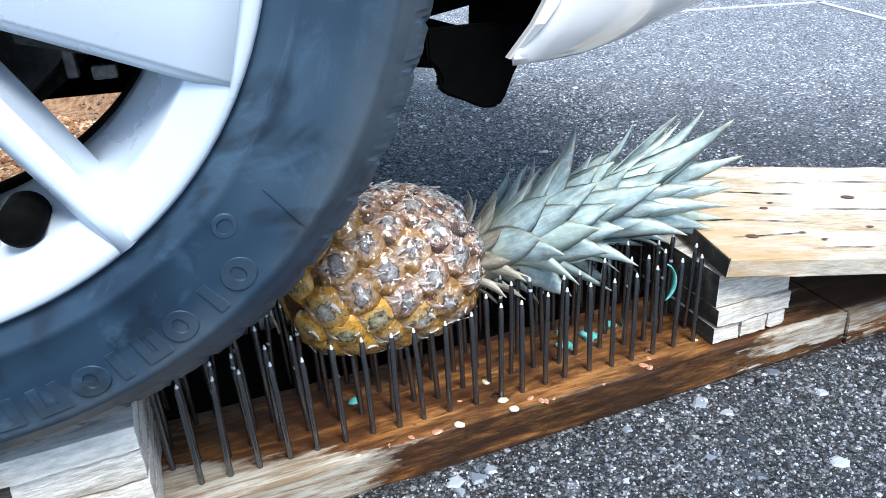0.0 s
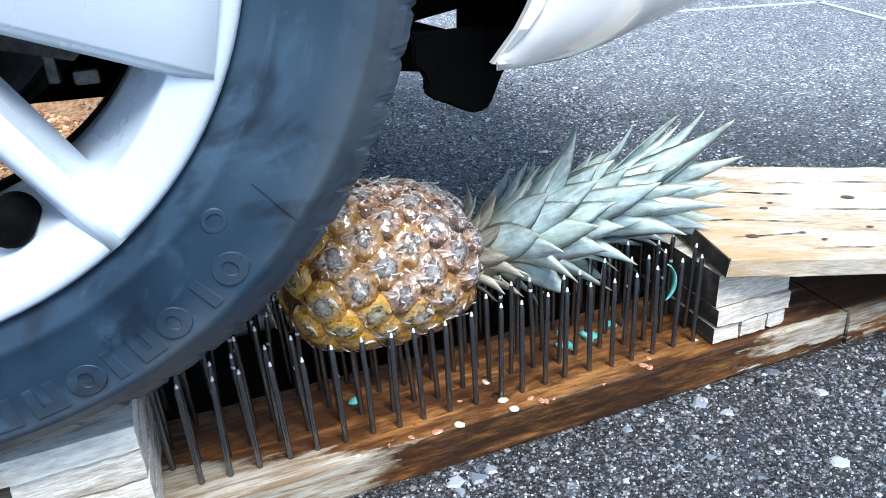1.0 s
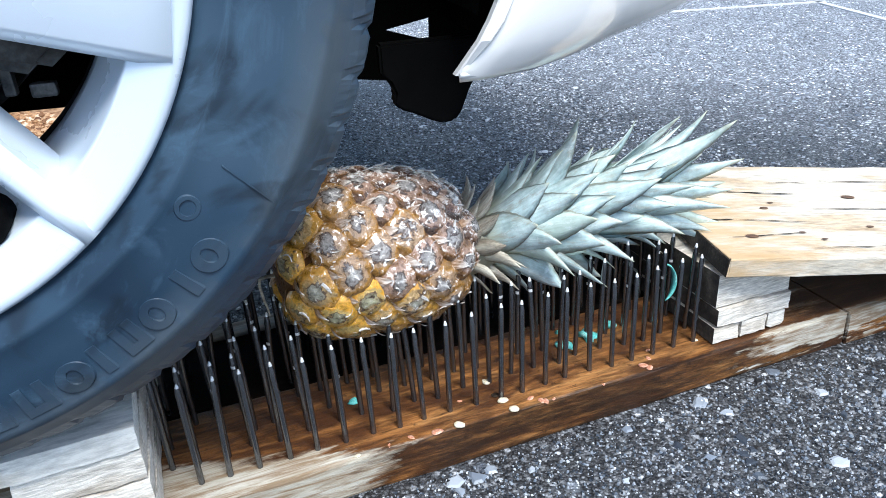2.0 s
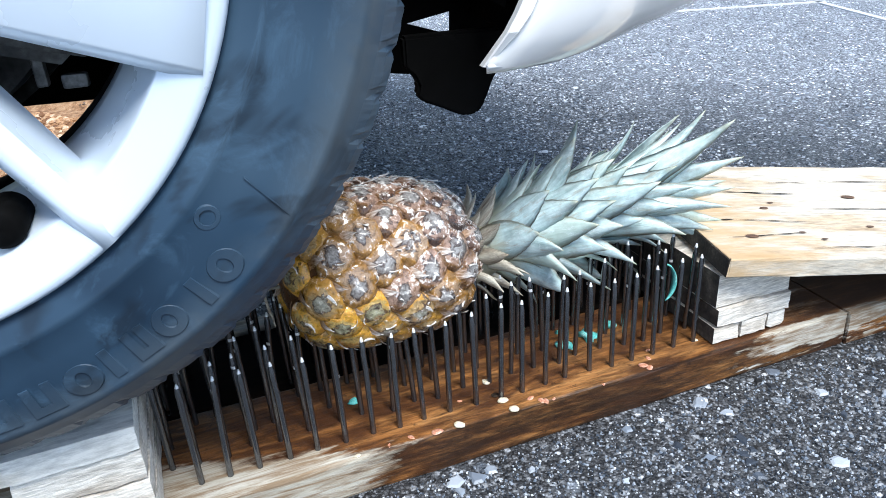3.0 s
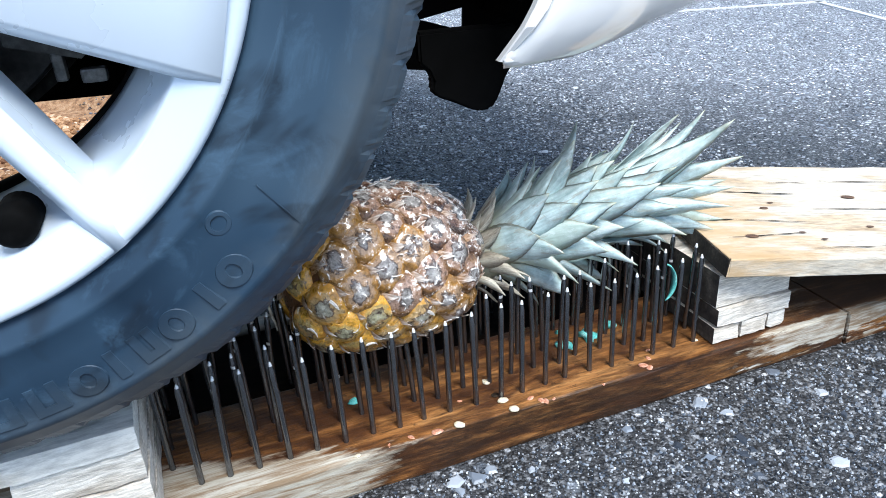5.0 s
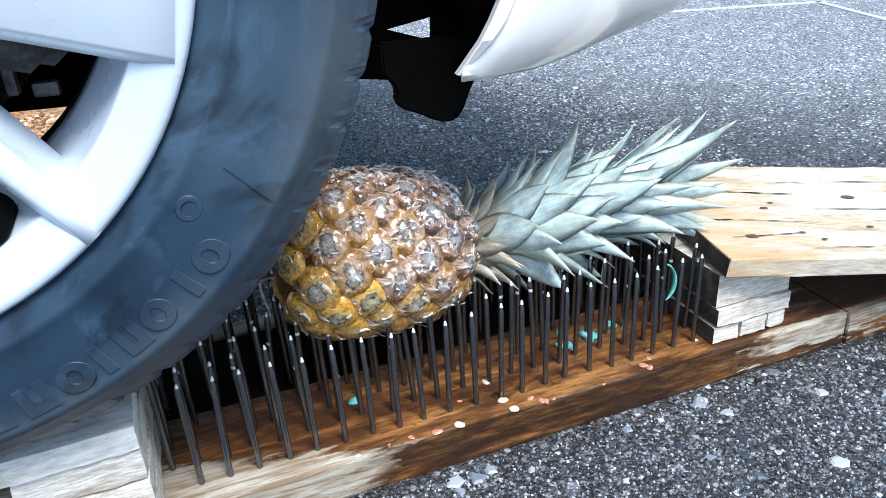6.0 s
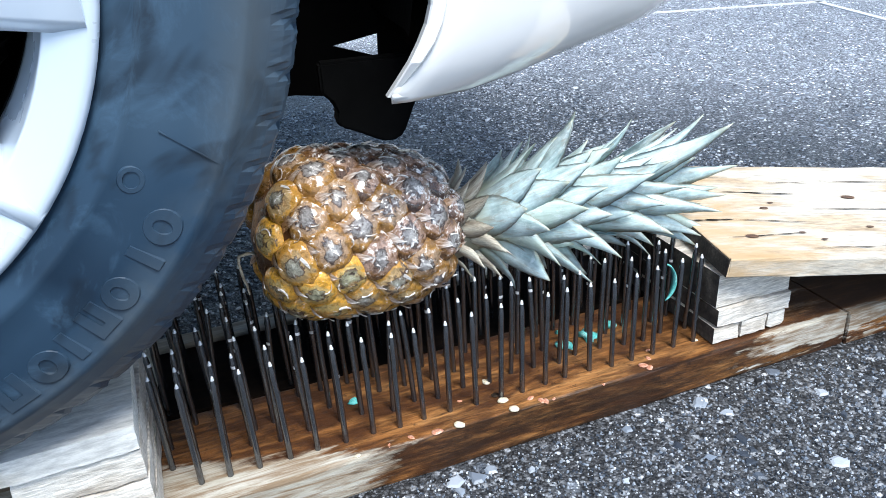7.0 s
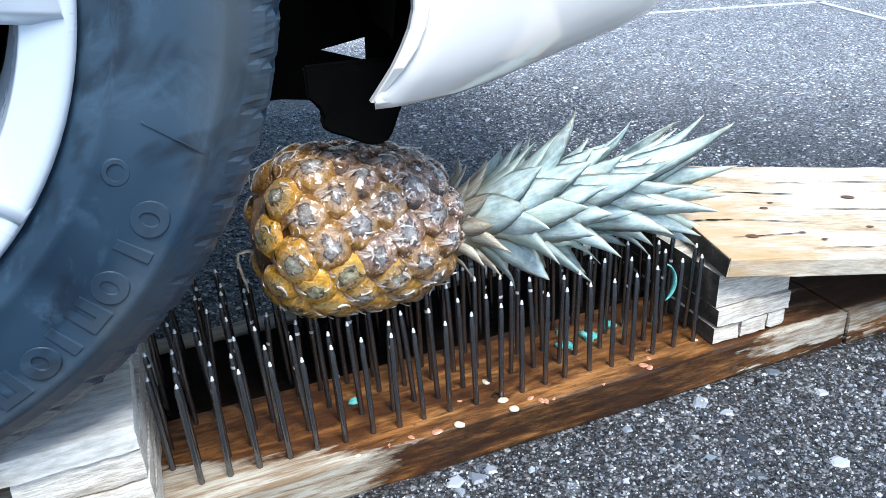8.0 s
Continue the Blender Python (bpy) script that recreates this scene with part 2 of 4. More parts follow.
M_ZINC = mottled("zinc_plate", grey(0.07), grey(0.14), grey(0.25), 40, (0.4, 0.6), 0.4, 0.2, 0.0005)
M_RUST = mottled("brown_gravel", (0.13, 0.06, 0.028), (0.35, 0.20, 0.10), (0.52, 0.35, 0.21), 38, (0.7, 0.9), 0.0, 0.9, 0.006)
# end grain darkened in colour for the car's shade on -x ends
M_END = mottled("shaded_end_grain", (0.016, 0.012, 0.009), (0.055, 0.042, 0.032), (0.15, 0.12, 0.09), 40, (0.85, 1.0), 0.0, 0.5, 0.0015, vary=6)
M_SPLIT = mottled("split_timber", (0.008, 0.006, 0.005), (0.030, 0.022, 0.016), (0.08, 0.06, 0.045), 40, (0.85, 1.0))
M_KNOT = mottled("knot", (0.05, 0.025, 0.012), (0.13, 0.065, 0.03), (0.22, 0.12, 0.06), 120, (0.5, 0.7))
M_SEED = mottled("pale_seed", (0.6, 0.5, 0.34), (0.76, 0.68, 0.5), (0.84, 0.78, 0.65), 200, (0.4, 0.6))
M_TEAL = mottled("teal_scrap", (0.10, 0.46, 0.43), (0.18, 0.64, 0.59), (0.45, 0.80, 0.76), 90, (0.3, 0.5))
M_RED = mottled("pulp", (0.38, 0.13, 0.07), (0.56, 0.27, 0.17), (0.70, 0.48, 0.37), 120, (0.25, 0.45))
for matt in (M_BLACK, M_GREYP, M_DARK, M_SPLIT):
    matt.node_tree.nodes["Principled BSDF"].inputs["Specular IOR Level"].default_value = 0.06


def blend(a, b, f):
    return tuple(p + (q - p) * f for p, q in zip(a, b))


def fruit_material(name, dry):
    """A fruitlet, from ripe (0) to dry (1): grey-brown glossy scale, dark line round it, tan flesh, orange or brown seams."""
    core = blend((0.44, 0.42, 0.26), (0.40, 0.375, 0.355), min(1, dry * 2))
    ring = blend((0.56, 0.38, 0.12), (0.43, 0.27, 0.19), min(1, dry * 1.5))
    gap = blend((0.76, 0.38, 0.03), (0.17, 0.068, 0.024), min(1, dry * 1.15))
    m, nt, b = nodes_of(name)
    tc = nt.nodes.new("ShaderNodeTexCoord")
    ln = nt.nodes.new("ShaderNodeVectorMath")
    ln.operation = 'LENGTH'
    mp = nt.nodes.new("ShaderNodeMapping")
    mp.inputs["Scale"].default_value = (38, 38, 0)
    nt.links.new(tc.outputs["Object"], mp.inputs["Vector"])
    nt.links.new(mp.outputs[0], ln.inputs[0])
    v = coords(nt, (1, 1, 1), 3)
    n1 = noise_tex(nt, v, 170, 7, 0.72, 0.4)
    n2 = noise_tex(nt, v, 70, 5, 0.65, 0.5)
    n3 = noise_tex(nt, coords(nt, (1, 1, 1), 11), 48, 3, 0.5)
    wob = nt.nodes.new("ShaderNodeMath")
    wob.operation = 'MULTIPLY_ADD'
    wob.inputs[1].default_value = 1.1
    nt.links.new(n2, wob.inputs[0])
    nt.links.new(ln.outputs["Value"], wob.inputs[2])
    line = blend((0.085, 0.032, 0.010), (0.040, 0.018, 0.012), dry)
    third = nt.nodes.new("ShaderNodeMath")
    third.operation = 'MULTIPLY'
    third.inputs[1].default_value = 0.8
    nt.links.new(wob.outputs[0], third.inputs[0])
    col = ramp(nt, third.outputs[0], [(0.8 * p, c) for p, c in [(0.48, blend(core, (0.62, 0.60, 0.57), 0.6)), (0.62, core), (0.76, blend(core, line, 0.25)), (0.84, line), (0.89, ring), (1.02, ring), (1.12, gap), (1.24, blend(gap, line, 0.9 * dry))]])
    ripe = ramp(nt, n3, [(0.52 + 0.24 * dry, grey(0)), (0.66 + 0.24 * dry, grey(0.75))])
    col = mix(nt, ripe, col, (0.68, 0.31, 0.04))
    burnt = ramp(nt, n2, [(0.34, grey(0.9)), (0.42, grey(0))])
    col = mix(nt, burnt, col, (0.050, 0.017, 0.008))
    # white fuzz, made heavier to stand in for the fruit's bright highlights
    fuzz_glints = ramp(nt, n1, [(0.60 - 0.07 * dry, grey(0)), (0.67 - 0.07 * dry, grey(0.9))])
    col = mix(nt, fuzz_glints, col, (0.84, 0.80, 0.76))
    col = mix(nt, 1.0, col, ramp(nt, n1, [(0.3, grey(0.35)), (0.6, grey(1.25))]), 'MULTIPLY')
    nt.links.new(col, b.inputs["Base Color"])
    nt.links.new(ramp(nt, n1, [(0.35, grey(0.20)), (0.65, grey(0.5))]), b.inputs["Roughness"])
    b.inputs["Coat Weight"].default_value, b.inputs["Coat Roughness"].default_value = 0.9, 0.07
    bump(nt, b, n1, 0.9, 0.0025)
    return m


M_FRUIT = [fruit_material("fruitlet_skin", k / 4) for k in range(5)]
M_SKIN = mottled("pineapple_skin", (0.025, 0.010, 0.005), (0.12, 0.045, 0.010), (0.32, 0.14, 0.02), 30, (0.2, 0.45), 0.0, 0.5, 0.002)


def bract_material():
    """A papery scale: orange-brown at its foot, bleached and frayed to its tip."""
    m, nt, b = nodes_of("dry_bract")
    tc = nt.nodes.new("ShaderNodeTexCoord")
    xyz = nt.nodes.new("ShaderNodeSeparateXYZ")
    nt.links.new(tc.outputs["Object"], xyz.inputs[0])
    n1 = noise_tex(nt, coords(nt, (0.5, 3, 1), 5), 150, 6, 0.7)
    along = nt.nodes.new("ShaderNodeMath")
    along.operation = 'MULTIPLY_ADD'
    along.inputs[1].default_value, along.inputs[2].default_value = 42, 0.78
    nt.links.new(xyz.outputs["X"], along.inputs[0])
    sway = nt.nodes.new("ShaderNodeMath")
    sway.operation = 'ADD'
    nt.links.new(along.outputs[0], sway.inputs[0])
    nt.links.new(n1, sway.inputs[1])
    col = ramp(nt, sway.outputs[0], [(0.30, (0.34, 0.14, 0.035)), (0.52, (0.42, 0.24, 0.12)), (0.74, (0.60, 0.48, 0.40)), (1.0, (0.80, 0.75, 0.70))])
    col = mix(nt, 1.0, col, ramp(nt, n1, [(0.34, grey(0.45)), (0.6, grey(1.1))]), 'MULTIPLY')
    nt.links.new(col, b.inputs["Base Color"])
    nt.links.new(ramp(nt, n1, [(0.3, grey(0.2)), (0.7, grey(0.5))]), b.inputs["Roughness"])
    bump(nt, b, n1, 0.5, 0.001)
    return m


M_BRACT = bract_material()


def leaf_material():
    """Waxy blue-green blade: ribs along it, a pale foot, dry edges and tip."""
    m, nt, b = nodes_of("crown_leaf")
    v = coords(nt, (6, 60, 60), 6)
    n1 = noise_tex(nt, v, 3, 5, 0.6)
    n2 = noise_tex(nt, coords(nt, (1, 1, 1), 6), 40, 5, 0.65)
    col = ramp(nt, n1, [(0.3, (0.34, 0.46, 0.45)), (0.5, (0.51, 0.63, 0.62)), (0.7, (0.66, 0.77, 0.76))])
    col = mix(nt, 1.0, col, ramp(nt, n2, [(0.3, grey(0.55)), (0.7, grey(1.3))]), 'MULTIPLY')
    oi = nt.nodes.new("ShaderNodeObjectInfo")
    col = mix(nt, ramp(nt, oi.outputs["Random"], [(0.72, grey(0)), (1.0, grey(0.6))]), col, (0.44, 0.52, 0.41))
    spots = ramp(nt, noise_tex(nt, coords(nt, (3, 14, 14), 6), 14, 6, 0.7), [(0.54, grey(0)), (0.66, grey(0.6))])
    col = mix(nt, spots, col, (0.34, 0.30, 0.22))
    bloom = ramp(nt, noise_tex(nt, coords(nt, (4, 9, 9), 17), 11, 6, 0.75, 0.6), [(0.55, grey(0)), (0.66, grey(0.7))])
    col = mix(nt, bloom, col, (0.74, 0.80, 0.79))
    tc = nt.nodes.new("ShaderNodeTexCoord")
    xyz = nt.nodes.new("ShaderNodeSeparateXYZ")
    nt.links.new(tc.outputs["UV"], xyz.inputs[0])
    foot = ramp(nt, xyz.outputs["X"], [(0.05, grey(0.7)), (0.35, grey(0)), (0.90, grey(0)), (1.0, grey(0.8))])
    col = mix(nt, foot, col, (0.50, 0.49, 0.33))
    rim_ = ramp(nt, xyz.outputs["Y"], [(0.0, grey(0.85)), (0.07, grey(0)), (0.93, grey(0)), (1.0, grey(0.85))])
    col = mix(nt, rim_, col, (0.24, 0.22, 0.15))
    nt.links.new(col, b.inputs["Base Color"])
    b.inputs["Roughness"].default_value = 0.4
    rib = nt.nodes.new("ShaderNodeTexWave")
    rib.bands_direction = 'Y'
    rib.inputs["Scale"].default_value, rib.inputs["Distortion"].default_value = 4.5, 3.0
    nt.links.new(tc.outputs["UV"], rib.inputs["Vector"])
    bump(nt, b, mix(nt, 0.5, rib.outputs["Fac"], n1), 0.15, 0.0014)
    return m


M_LEAF = leaf_material()
M_NECK = mottled("dry_neck_leaf", (0.22, 0.17, 0.12), (0.47, 0.42, 0.33), (0.60, 0.58, 0.47), 60, (0.4, 0.6), 0.0, 0.4, 0.001, (0.3, 3, 3), vary=6)


# ---------------------------------------------------------------- mesh helpers
def mesh_of(name, bm, material, smooth=False):
    me = bpy.data.meshes.new(name)
    bmesh.ops.recalc_face_normals(bm, faces=bm.faces)
    bm.to_mesh(me)
    bm.free()
    for m in (material if isinstance(material, (list, tuple)) else [material]):
        me.materials.append(m)
    if smooth:
        for p in me.polygons:
            p.use_smooth = True
    return me


def part(name, bm, material, parent=None, label="", smooth=False, at=None):
    data = bm if isinstance(bm, bpy.types.Mesh) else mesh_of(name, bm, material, smooth)
    ob = new(name, data)
    if parent is not None:
        ob.parent = parent
    if at is not None:
        ob.matrix_basis = at
    return tagged(ob, label)


def empty(name, at, label, category, group="", kind=""):
    ob = new(name)
    ob.empty_display_size = 0.05
    ob.matrix_basis = at
    return tagged(ob, label, category, group, kind)


def box(x0, x1, y0, y1, z0, z1, bevel=0.0, jitter=0.0, cuts=0, bm=None, seed=0):
    """A sawn block; jitter roughens its edges."""
    own = bmesh.new()
    bmesh.ops.create_cube(own, size=1)
    for v in own.verts:
        v.co = Vector(((x0 + x1) / 2 + v.co.x * (x1 - x0), (y0 + y1) / 2 + v.co.y * (y1 - y0), (z0 + z1) / 2 + v.co.z * (z1 - z0)))
    if cuts:
        axis = max(range(3), key=lambda i: (x1 - x0, y1 - y0, z1 - z0)[i])
        long = [e for e in own.edges if abs((e.verts[0].co - e.verts[1].co)[axis]) > 1e-6]
        bmesh.ops.subdivide_edges(own, edges=long, cuts=cuts, use_grid_fill=True)
    if bevel:
        bmesh.ops.bevel(own, geom=[e for e in own.edges if e.is_manifold and e.calc_face_angle() > 0.5], offset=bevel, segments=2, affect='EDGES', profile=0.6)
    if jitter:
        rnd = random.Random(seed)
        for v in own.verts:
            v.co += Vector((rnd.uniform(-1, 1), rnd.uniform(-1, 1), rnd.uniform(-1, 1))) * jitter
    if bm is None:
        return own
    add_bm(bm, own)
    return bm


def add_bm(bm, own, m=None):
    if m is not None:
        bmesh.ops.transform(own, matrix=m, verts=own.verts)
    idx = {v: bm.verts.new(v.co) for v in own.verts}
    for f in own.faces:
        g = bm.faces.new([idx[v] for v in f.verts])
        g.material_index, g.smooth = f.material_index, f.smooth
    own.free()


def lathe(profile, steps, a0=0.0, a1=2 * math.pi, closed=False, bm=None):
    """Turn (radius, depth) pairs about the y axis."""
    bm = bm or bmesh.new()
    full = abs(a1 - a0 - 2 * math.pi) < 1e-6
    n = steps if full else steps + 1
    rings = []
    for i in range(n):
        a = a0 + (a1 - a0) * i / steps
        rings.append([bm.verts.new((r * math.cos(a), y, r * math.sin(a))) for r, y in profile])
    for i in range(steps):
        p, q = rings[i], rings[(i + 1) % n]
        for j in range(len(profile) - (0 if closed else 1)):
            k = (j + 1) % len(profile)
            bm.faces.new((p[j], p[k], q[k], q[j]))
    return bm


def prism(points, y0, y1, bevel=0.0):
    """A plate cut to an outline in x and z, from depth y0 to y1."""
    bm = bmesh.new()
    f = bm.faces.new([bm.verts.new((x, y0, z)) for x, z in points])
    r = bmesh.ops.extrude_face_region(bm, geom=[f])
    for v in r["geom"]:
        if isinstance(v, bmesh.types.BMVert):
            v.co.y = y1
    if bevel:
        bmesh.ops.bevel(bm, geom=bm.edges[:], offset=bevel, segments=2, affect='EDGES')
    return bm


# ---------------------------------------------------------------- ground
GROUND = -0.04


def verge_edge(f=1.0):
    """The uneven rim of the gravel hollow behind the car, drawn in by f."""
    ring = []
    for k in range(90):
        a = 6.2832 * k / 90
        r = f + 0.10 * noise.noise(Vector((math.cos(a) * 2, math.sin(a) * 2, 3))) + 0.012 * noise.noise(Vector((k * 0.9, 0, 5)))
        ring.append((-1.50 + 1.80 * r * math.cos(a), 2.17 + 1.80 * r * math.sin(a)))
    return ring


def ground():
    bm = bmesh.new()
    edges = []
    for loop in (((-400, -400), (400, -400), (400, 400), (-400, 400)), verge_edge()):
        vs = [bm.verts.new((x, y, 0)) for x, y in loop]
        edges += [bm.edges.new((vs[i], vs[(i + 1) % len(vs)])) for i in range(len(vs))]
    bmesh.ops.triangle_fill(bm, edges=edges, use_beauty=True)
    bmesh.ops.recalc_face_normals(bm, faces=bm.faces)
    if bm.faces[0].normal.z < 0:
        bmesh.ops.reverse_faces(bm, faces=bm.faces)
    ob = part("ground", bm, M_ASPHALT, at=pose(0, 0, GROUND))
    tagged(ob, "coarse dark grey asphalt with pale stone chips", "asphalt", kind="structure")
    for (x0, y0), (x1, y1) in (((1.2, 2.12), (2.46, 1.73)), ((2.44, 1.76), (2.2, 1.0))):
        dx, dy = x1 - x0, y1 - y0
        ln = math.hypot(dx, dy)
        b = bmesh.new()
        box(0, ln, -0.012, 0.012, 0, 0.004, bm=b)
        o = part("painted_line", b, M_LINE, at=pose(x0, y0, GROUND, 0, 0, math.degrees(math.atan2(dy, dx))))
        tagged(o, "thin faded white line painted on asphalt", "road marking", kind="structure")


HOLLOW = -0.40


def verge():
    """Brown gravel past the asphalt's edge; the shallow hollow is added to catch sun."""
    bm = bmesh.new()
    rows = [[bm.verts.new((x, y, z)) for x, y in verge_edge(f)] for f, z in ((1.0, GROUND), (0.985, GROUND - 0.06), (0.93, GROUND - 0.24), (0.86, HOLLOW))]
    for p, q in zip(rows, rows[1:]):
        for j in range(90):
            bm.faces.new((p[j], p[(j + 1) % 90], q[(j + 1) % 90], q[j]))
    bm.faces.new(rows[-1])
    tagged(part("verge", bm, M_RUST), "brown gravel beside the asphalt, in a hollow added to catch sun", "gravel", kind="structure")


def gravel():
    """Loose stones over the verge."""
    rnd = random.Random(9)
    verts, faces = [], []
    for _ in range(7000):
        x, y = rnd.uniform(-1.3, -0.1), rnd.uniform(1.55, 3.5)
        if math.hypot(x + 1.5, y - 2.17) > 1.42:
            continue
        s = rnd.uniform(0.006, 0.018)
        base = len(verts)
        a0 = rnd.uniform(0, 6.28)
        for ring, (f, h) in enumerate(((1.0, -0.2), (0.95, 0.45), (0.5, 0.85))):
            for j in range(5):
                a = a0 + 6.283 * j / 5 + 0.3 * ring
                q = s * f * rnd.uniform(0.75, 1.15)
                verts.append((x + q * math.cos(a), y + q * math.sin(a), HOLLOW + 0.002 + s * h))
        for ring in range(2):
            for j in range(5):
                k = (j + 1) % 5
                faces.append((base + 5 * ring + j, base + 5 * ring + k, base + 5 * ring + 5 + k, base + 5 * ring + 5 + j))
        faces.append(tuple(base + 10 + j for j in range(5)))
    me = bpy.data.meshes.new("gravel")
    me.from_pydata(verts, [], faces)
    m, nt, b = nodes_of("brown_stone")
    g = nt.nodes.new("ShaderNodeNewGeometry")
    nt.links.new(ramp(nt, g.outputs["Random Per Island"], [(0.0, (0.12, 0.05, 0.022)), (0.35, (0.32, 0.17, 0.075)), (0.8, (0.50, 0.31, 0.17)), (1.0, (0.68, 0.55, 0.40))]), b.inputs["Base Color"])
    b.inputs["Roughness"].default_value = 0.75
    me.materials.append(m)
    tagged(new("gravel", me), "loose brown gravel beside the asphalt", "gravel", kind="stuff")


def chips():
    """Stone chips that stand out of the asphalt."""
    rnd = random.Random(4)
    verts, faces = [], []
    for i in range(64000):
        near = i % 10 < 5
        if i % 10 < 7:
            x, y = (rnd.uniform(0.05, 1.3), rnd.uniform(-0.3, 0.0)) if near else (rnd.uniform(-0.2, 2.3), 0.2 + 1.9 * rnd.random() ** 1.4)
        else:
            x, y = rnd.uniform(-0.1, 1.0), 0.25 + 1.0 * rnd.random() ** 1.3
        if -0.45 < x < 1.4 and -0.035 < y < 0.26:
            continue
        s = 0.0006 + 0.0017 * rnd.random() ** 2.2 if near else 0.0012 + 0.0034 * rnd.random() ** 1.6
        if rnd.random() < 0.005:
            s = rnd.uniform(0.005, 0.011)
        k, a0, h = rnd.choice((4, 5, 6)), rnd.uniform(0, 6.28), min(s * 0.7, 0.0018)
        base = len(verts)
        for j in range(k):
            a = a0 + 6.283 * j / k
            q = s * rnd.uniform(0.45, 1.25)
            verts.append((x + q * math.cos(a), y + q * math.sin(a), GROUND - 0.0005))
        for j in range(k):
            vx, vy, _ = verts[base + j]
            verts.append((x + (vx - x) * 0.6, y + (vy - y) * 0.6, GROUND + h * rnd.uniform(0.7, 1)))
        for j in range(k):
            faces.append((base + j, base + (j + 1) % k, base + k + (j + 1) % k, base + k + j))
        faces.append(tuple(base + k + j for j in range(k)))
    me = bpy.data.meshes.new("stone_chips")
    me.from_pydata(verts, [], faces)
    m, nt, b = nodes_of("stone_chip")
    g = nt.nodes.new("ShaderNodeNewGeometry")
    nt.links.new(ramp(nt, g.outputs["Random Per Island"], [(0.0, (0.006, 0.007, 0.009)), (0.32, (0.042, 0.052, 0.070)), (0.60, (0.19, 0.22, 0.265)), (0.88, (0.44, 0.47, 0.51)), (1.0, (0.64, 0.66, 0.69))]), b.inputs["Base Color"])
    b.inputs["Roughness"].default_value = 0.4
    me.materials.append(m)
    tagged(new("stone_chips", me), "pale and dark stone chips set in the asphalt", "stone chips", kind="stuff")


# ---------------------------------------------------------------- nail bed
PITCH = 0.0248


def nail_mesh(bend, seed):
    """A round nail standing on its head, point up; some have pale glints painted on the shank."""
    rnd = random.Random(seed)
    bm = bmesh.new()
    spot = (None, 0.0865, 0.0775, None, 0.0690, 0.0865)[seed % 6]
    side = rnd.randrange(8)
    rings = [(-0.004, 0.0026), (0.0, 0.0026), (0.035, 0.0026), (0.0675, 0.0026), (0.0705, 0.00265), (0.076, 0.0026), (0.079, 0.00265), (0.0855, 0.0026), (0.0885, 0.00265), (0.0915, 0.0025), (0.0962, 0.0017), (0.1, 0.0007)]
    prev = None
    for z, r in rings:
        off = bend * max(0, z) ** 2 * 60
        wob = rnd.uniform(-0.0002, 0.0002)
        ring = [bm.verts.new((r * math.cos(6.283 * i / 8) + off + wob, r * math.sin(6.283 * i / 8), z)) for i in range(8)]
        if prev:
            for i in range(8):
                f = bm.faces.new((prev[i], prev[(i + 1) % 8], ring[(i + 1) % 8], ring[i]))
                f.smooth = True
                # glint painted as a pale patch on two facets
                baked_light = spot is not None and spot - 0.0005 < z < spot + 0.0025 and (i - side) % 8 < 2
                f.material_index = 1 if z > 0.097 or baked_light else 0
        prev = ring
    bm.faces.new(prev).material_index = 1
    return mesh_of("nail", bm, [M_STEEL, M_TIP])


def nail_bed():
    bed = empty("nail_bed", pose(0, 0, 0), "bed of upright steel nails driven through wet brown boards", "nail board")
    bm = box(-0.42, 0.672, -0.0255, 0.098, GROUND, 0, 0.003, 0.0006, 24, seed=1)
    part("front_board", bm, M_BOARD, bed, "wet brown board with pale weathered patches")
    part("middle_board", box(-0.40, 0.70, 0.101, 0.222, GROUND, -0.002, 0.003, 0.0006, 24, seed=2), M_DARK, bed, "board coloured near black for the shade among the nails")
    part("back_board", box(-0.42, 0.72, 0.2245, 0.247, GROUND, 0.002, 0.002, 0.0006, 24, seed=3), M_OLD, bed, "pale narrow board")
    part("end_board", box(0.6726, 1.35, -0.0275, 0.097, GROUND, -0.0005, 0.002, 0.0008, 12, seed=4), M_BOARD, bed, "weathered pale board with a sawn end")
    bm = bmesh.new()
    bmesh.ops.create_circle(bm, cap_ends=True, segments=14, radius=0.0034)
    for v in bm.verts:
        v.co.x *= 1.25
        v.co += Vector((noise.noise(v.co * 400) * 0.0012, 0, 0.0008))
    part("knot", bm, M_SPLIT, bed, "small dark knot in the board", at=pose(0.2695, 0.0035, 0))
    variants = [nail_mesh(b, i) for i, b in enumerate((0.0, 0.003, -0.003, 0.006, 0.002, -0.002))]
    rnd = random.Random(11)
    front = (0.002, 0.0252, 0.0496, 0.0757, 0.0995, 0.1245, 0.1497, 0.1737, 0.1975, 0.2225, 0.2484, 0.2735, 0.2951, 0.3202, 0.3420, 0.3690, 0.3925, 0.4160, 0.4410, 0.4665, 0.4905)
    for j in range(8):
        for i in range(-1 if j in (1, 2, 4, 5) else 0, 21):
            x = front[i] if j == 0 else max(-0.0195, i * PITCH + rnd.uniform(-0.004, 0.004))
            y = rnd.uniform(-0.0015, 0.0015) if j == 0 else j * 0.0268 + rnd.uniform(-0.004, 0.004)
            n = part("nail", variants[rnd.choice((0, 0, 1, 2, 4, 5, 3 if j else 1))], None, bed)
            tilt = 1.2 if j == 0 else (0.5 if i < 0 else 2.2)
            n.matrix_basis = pose(x, y, rnd.uniform(-0.004, 0.002), rnd.uniform(-tilt, tilt), rnd.uniform(-tilt, tilt), rnd.uniform(0, 360))


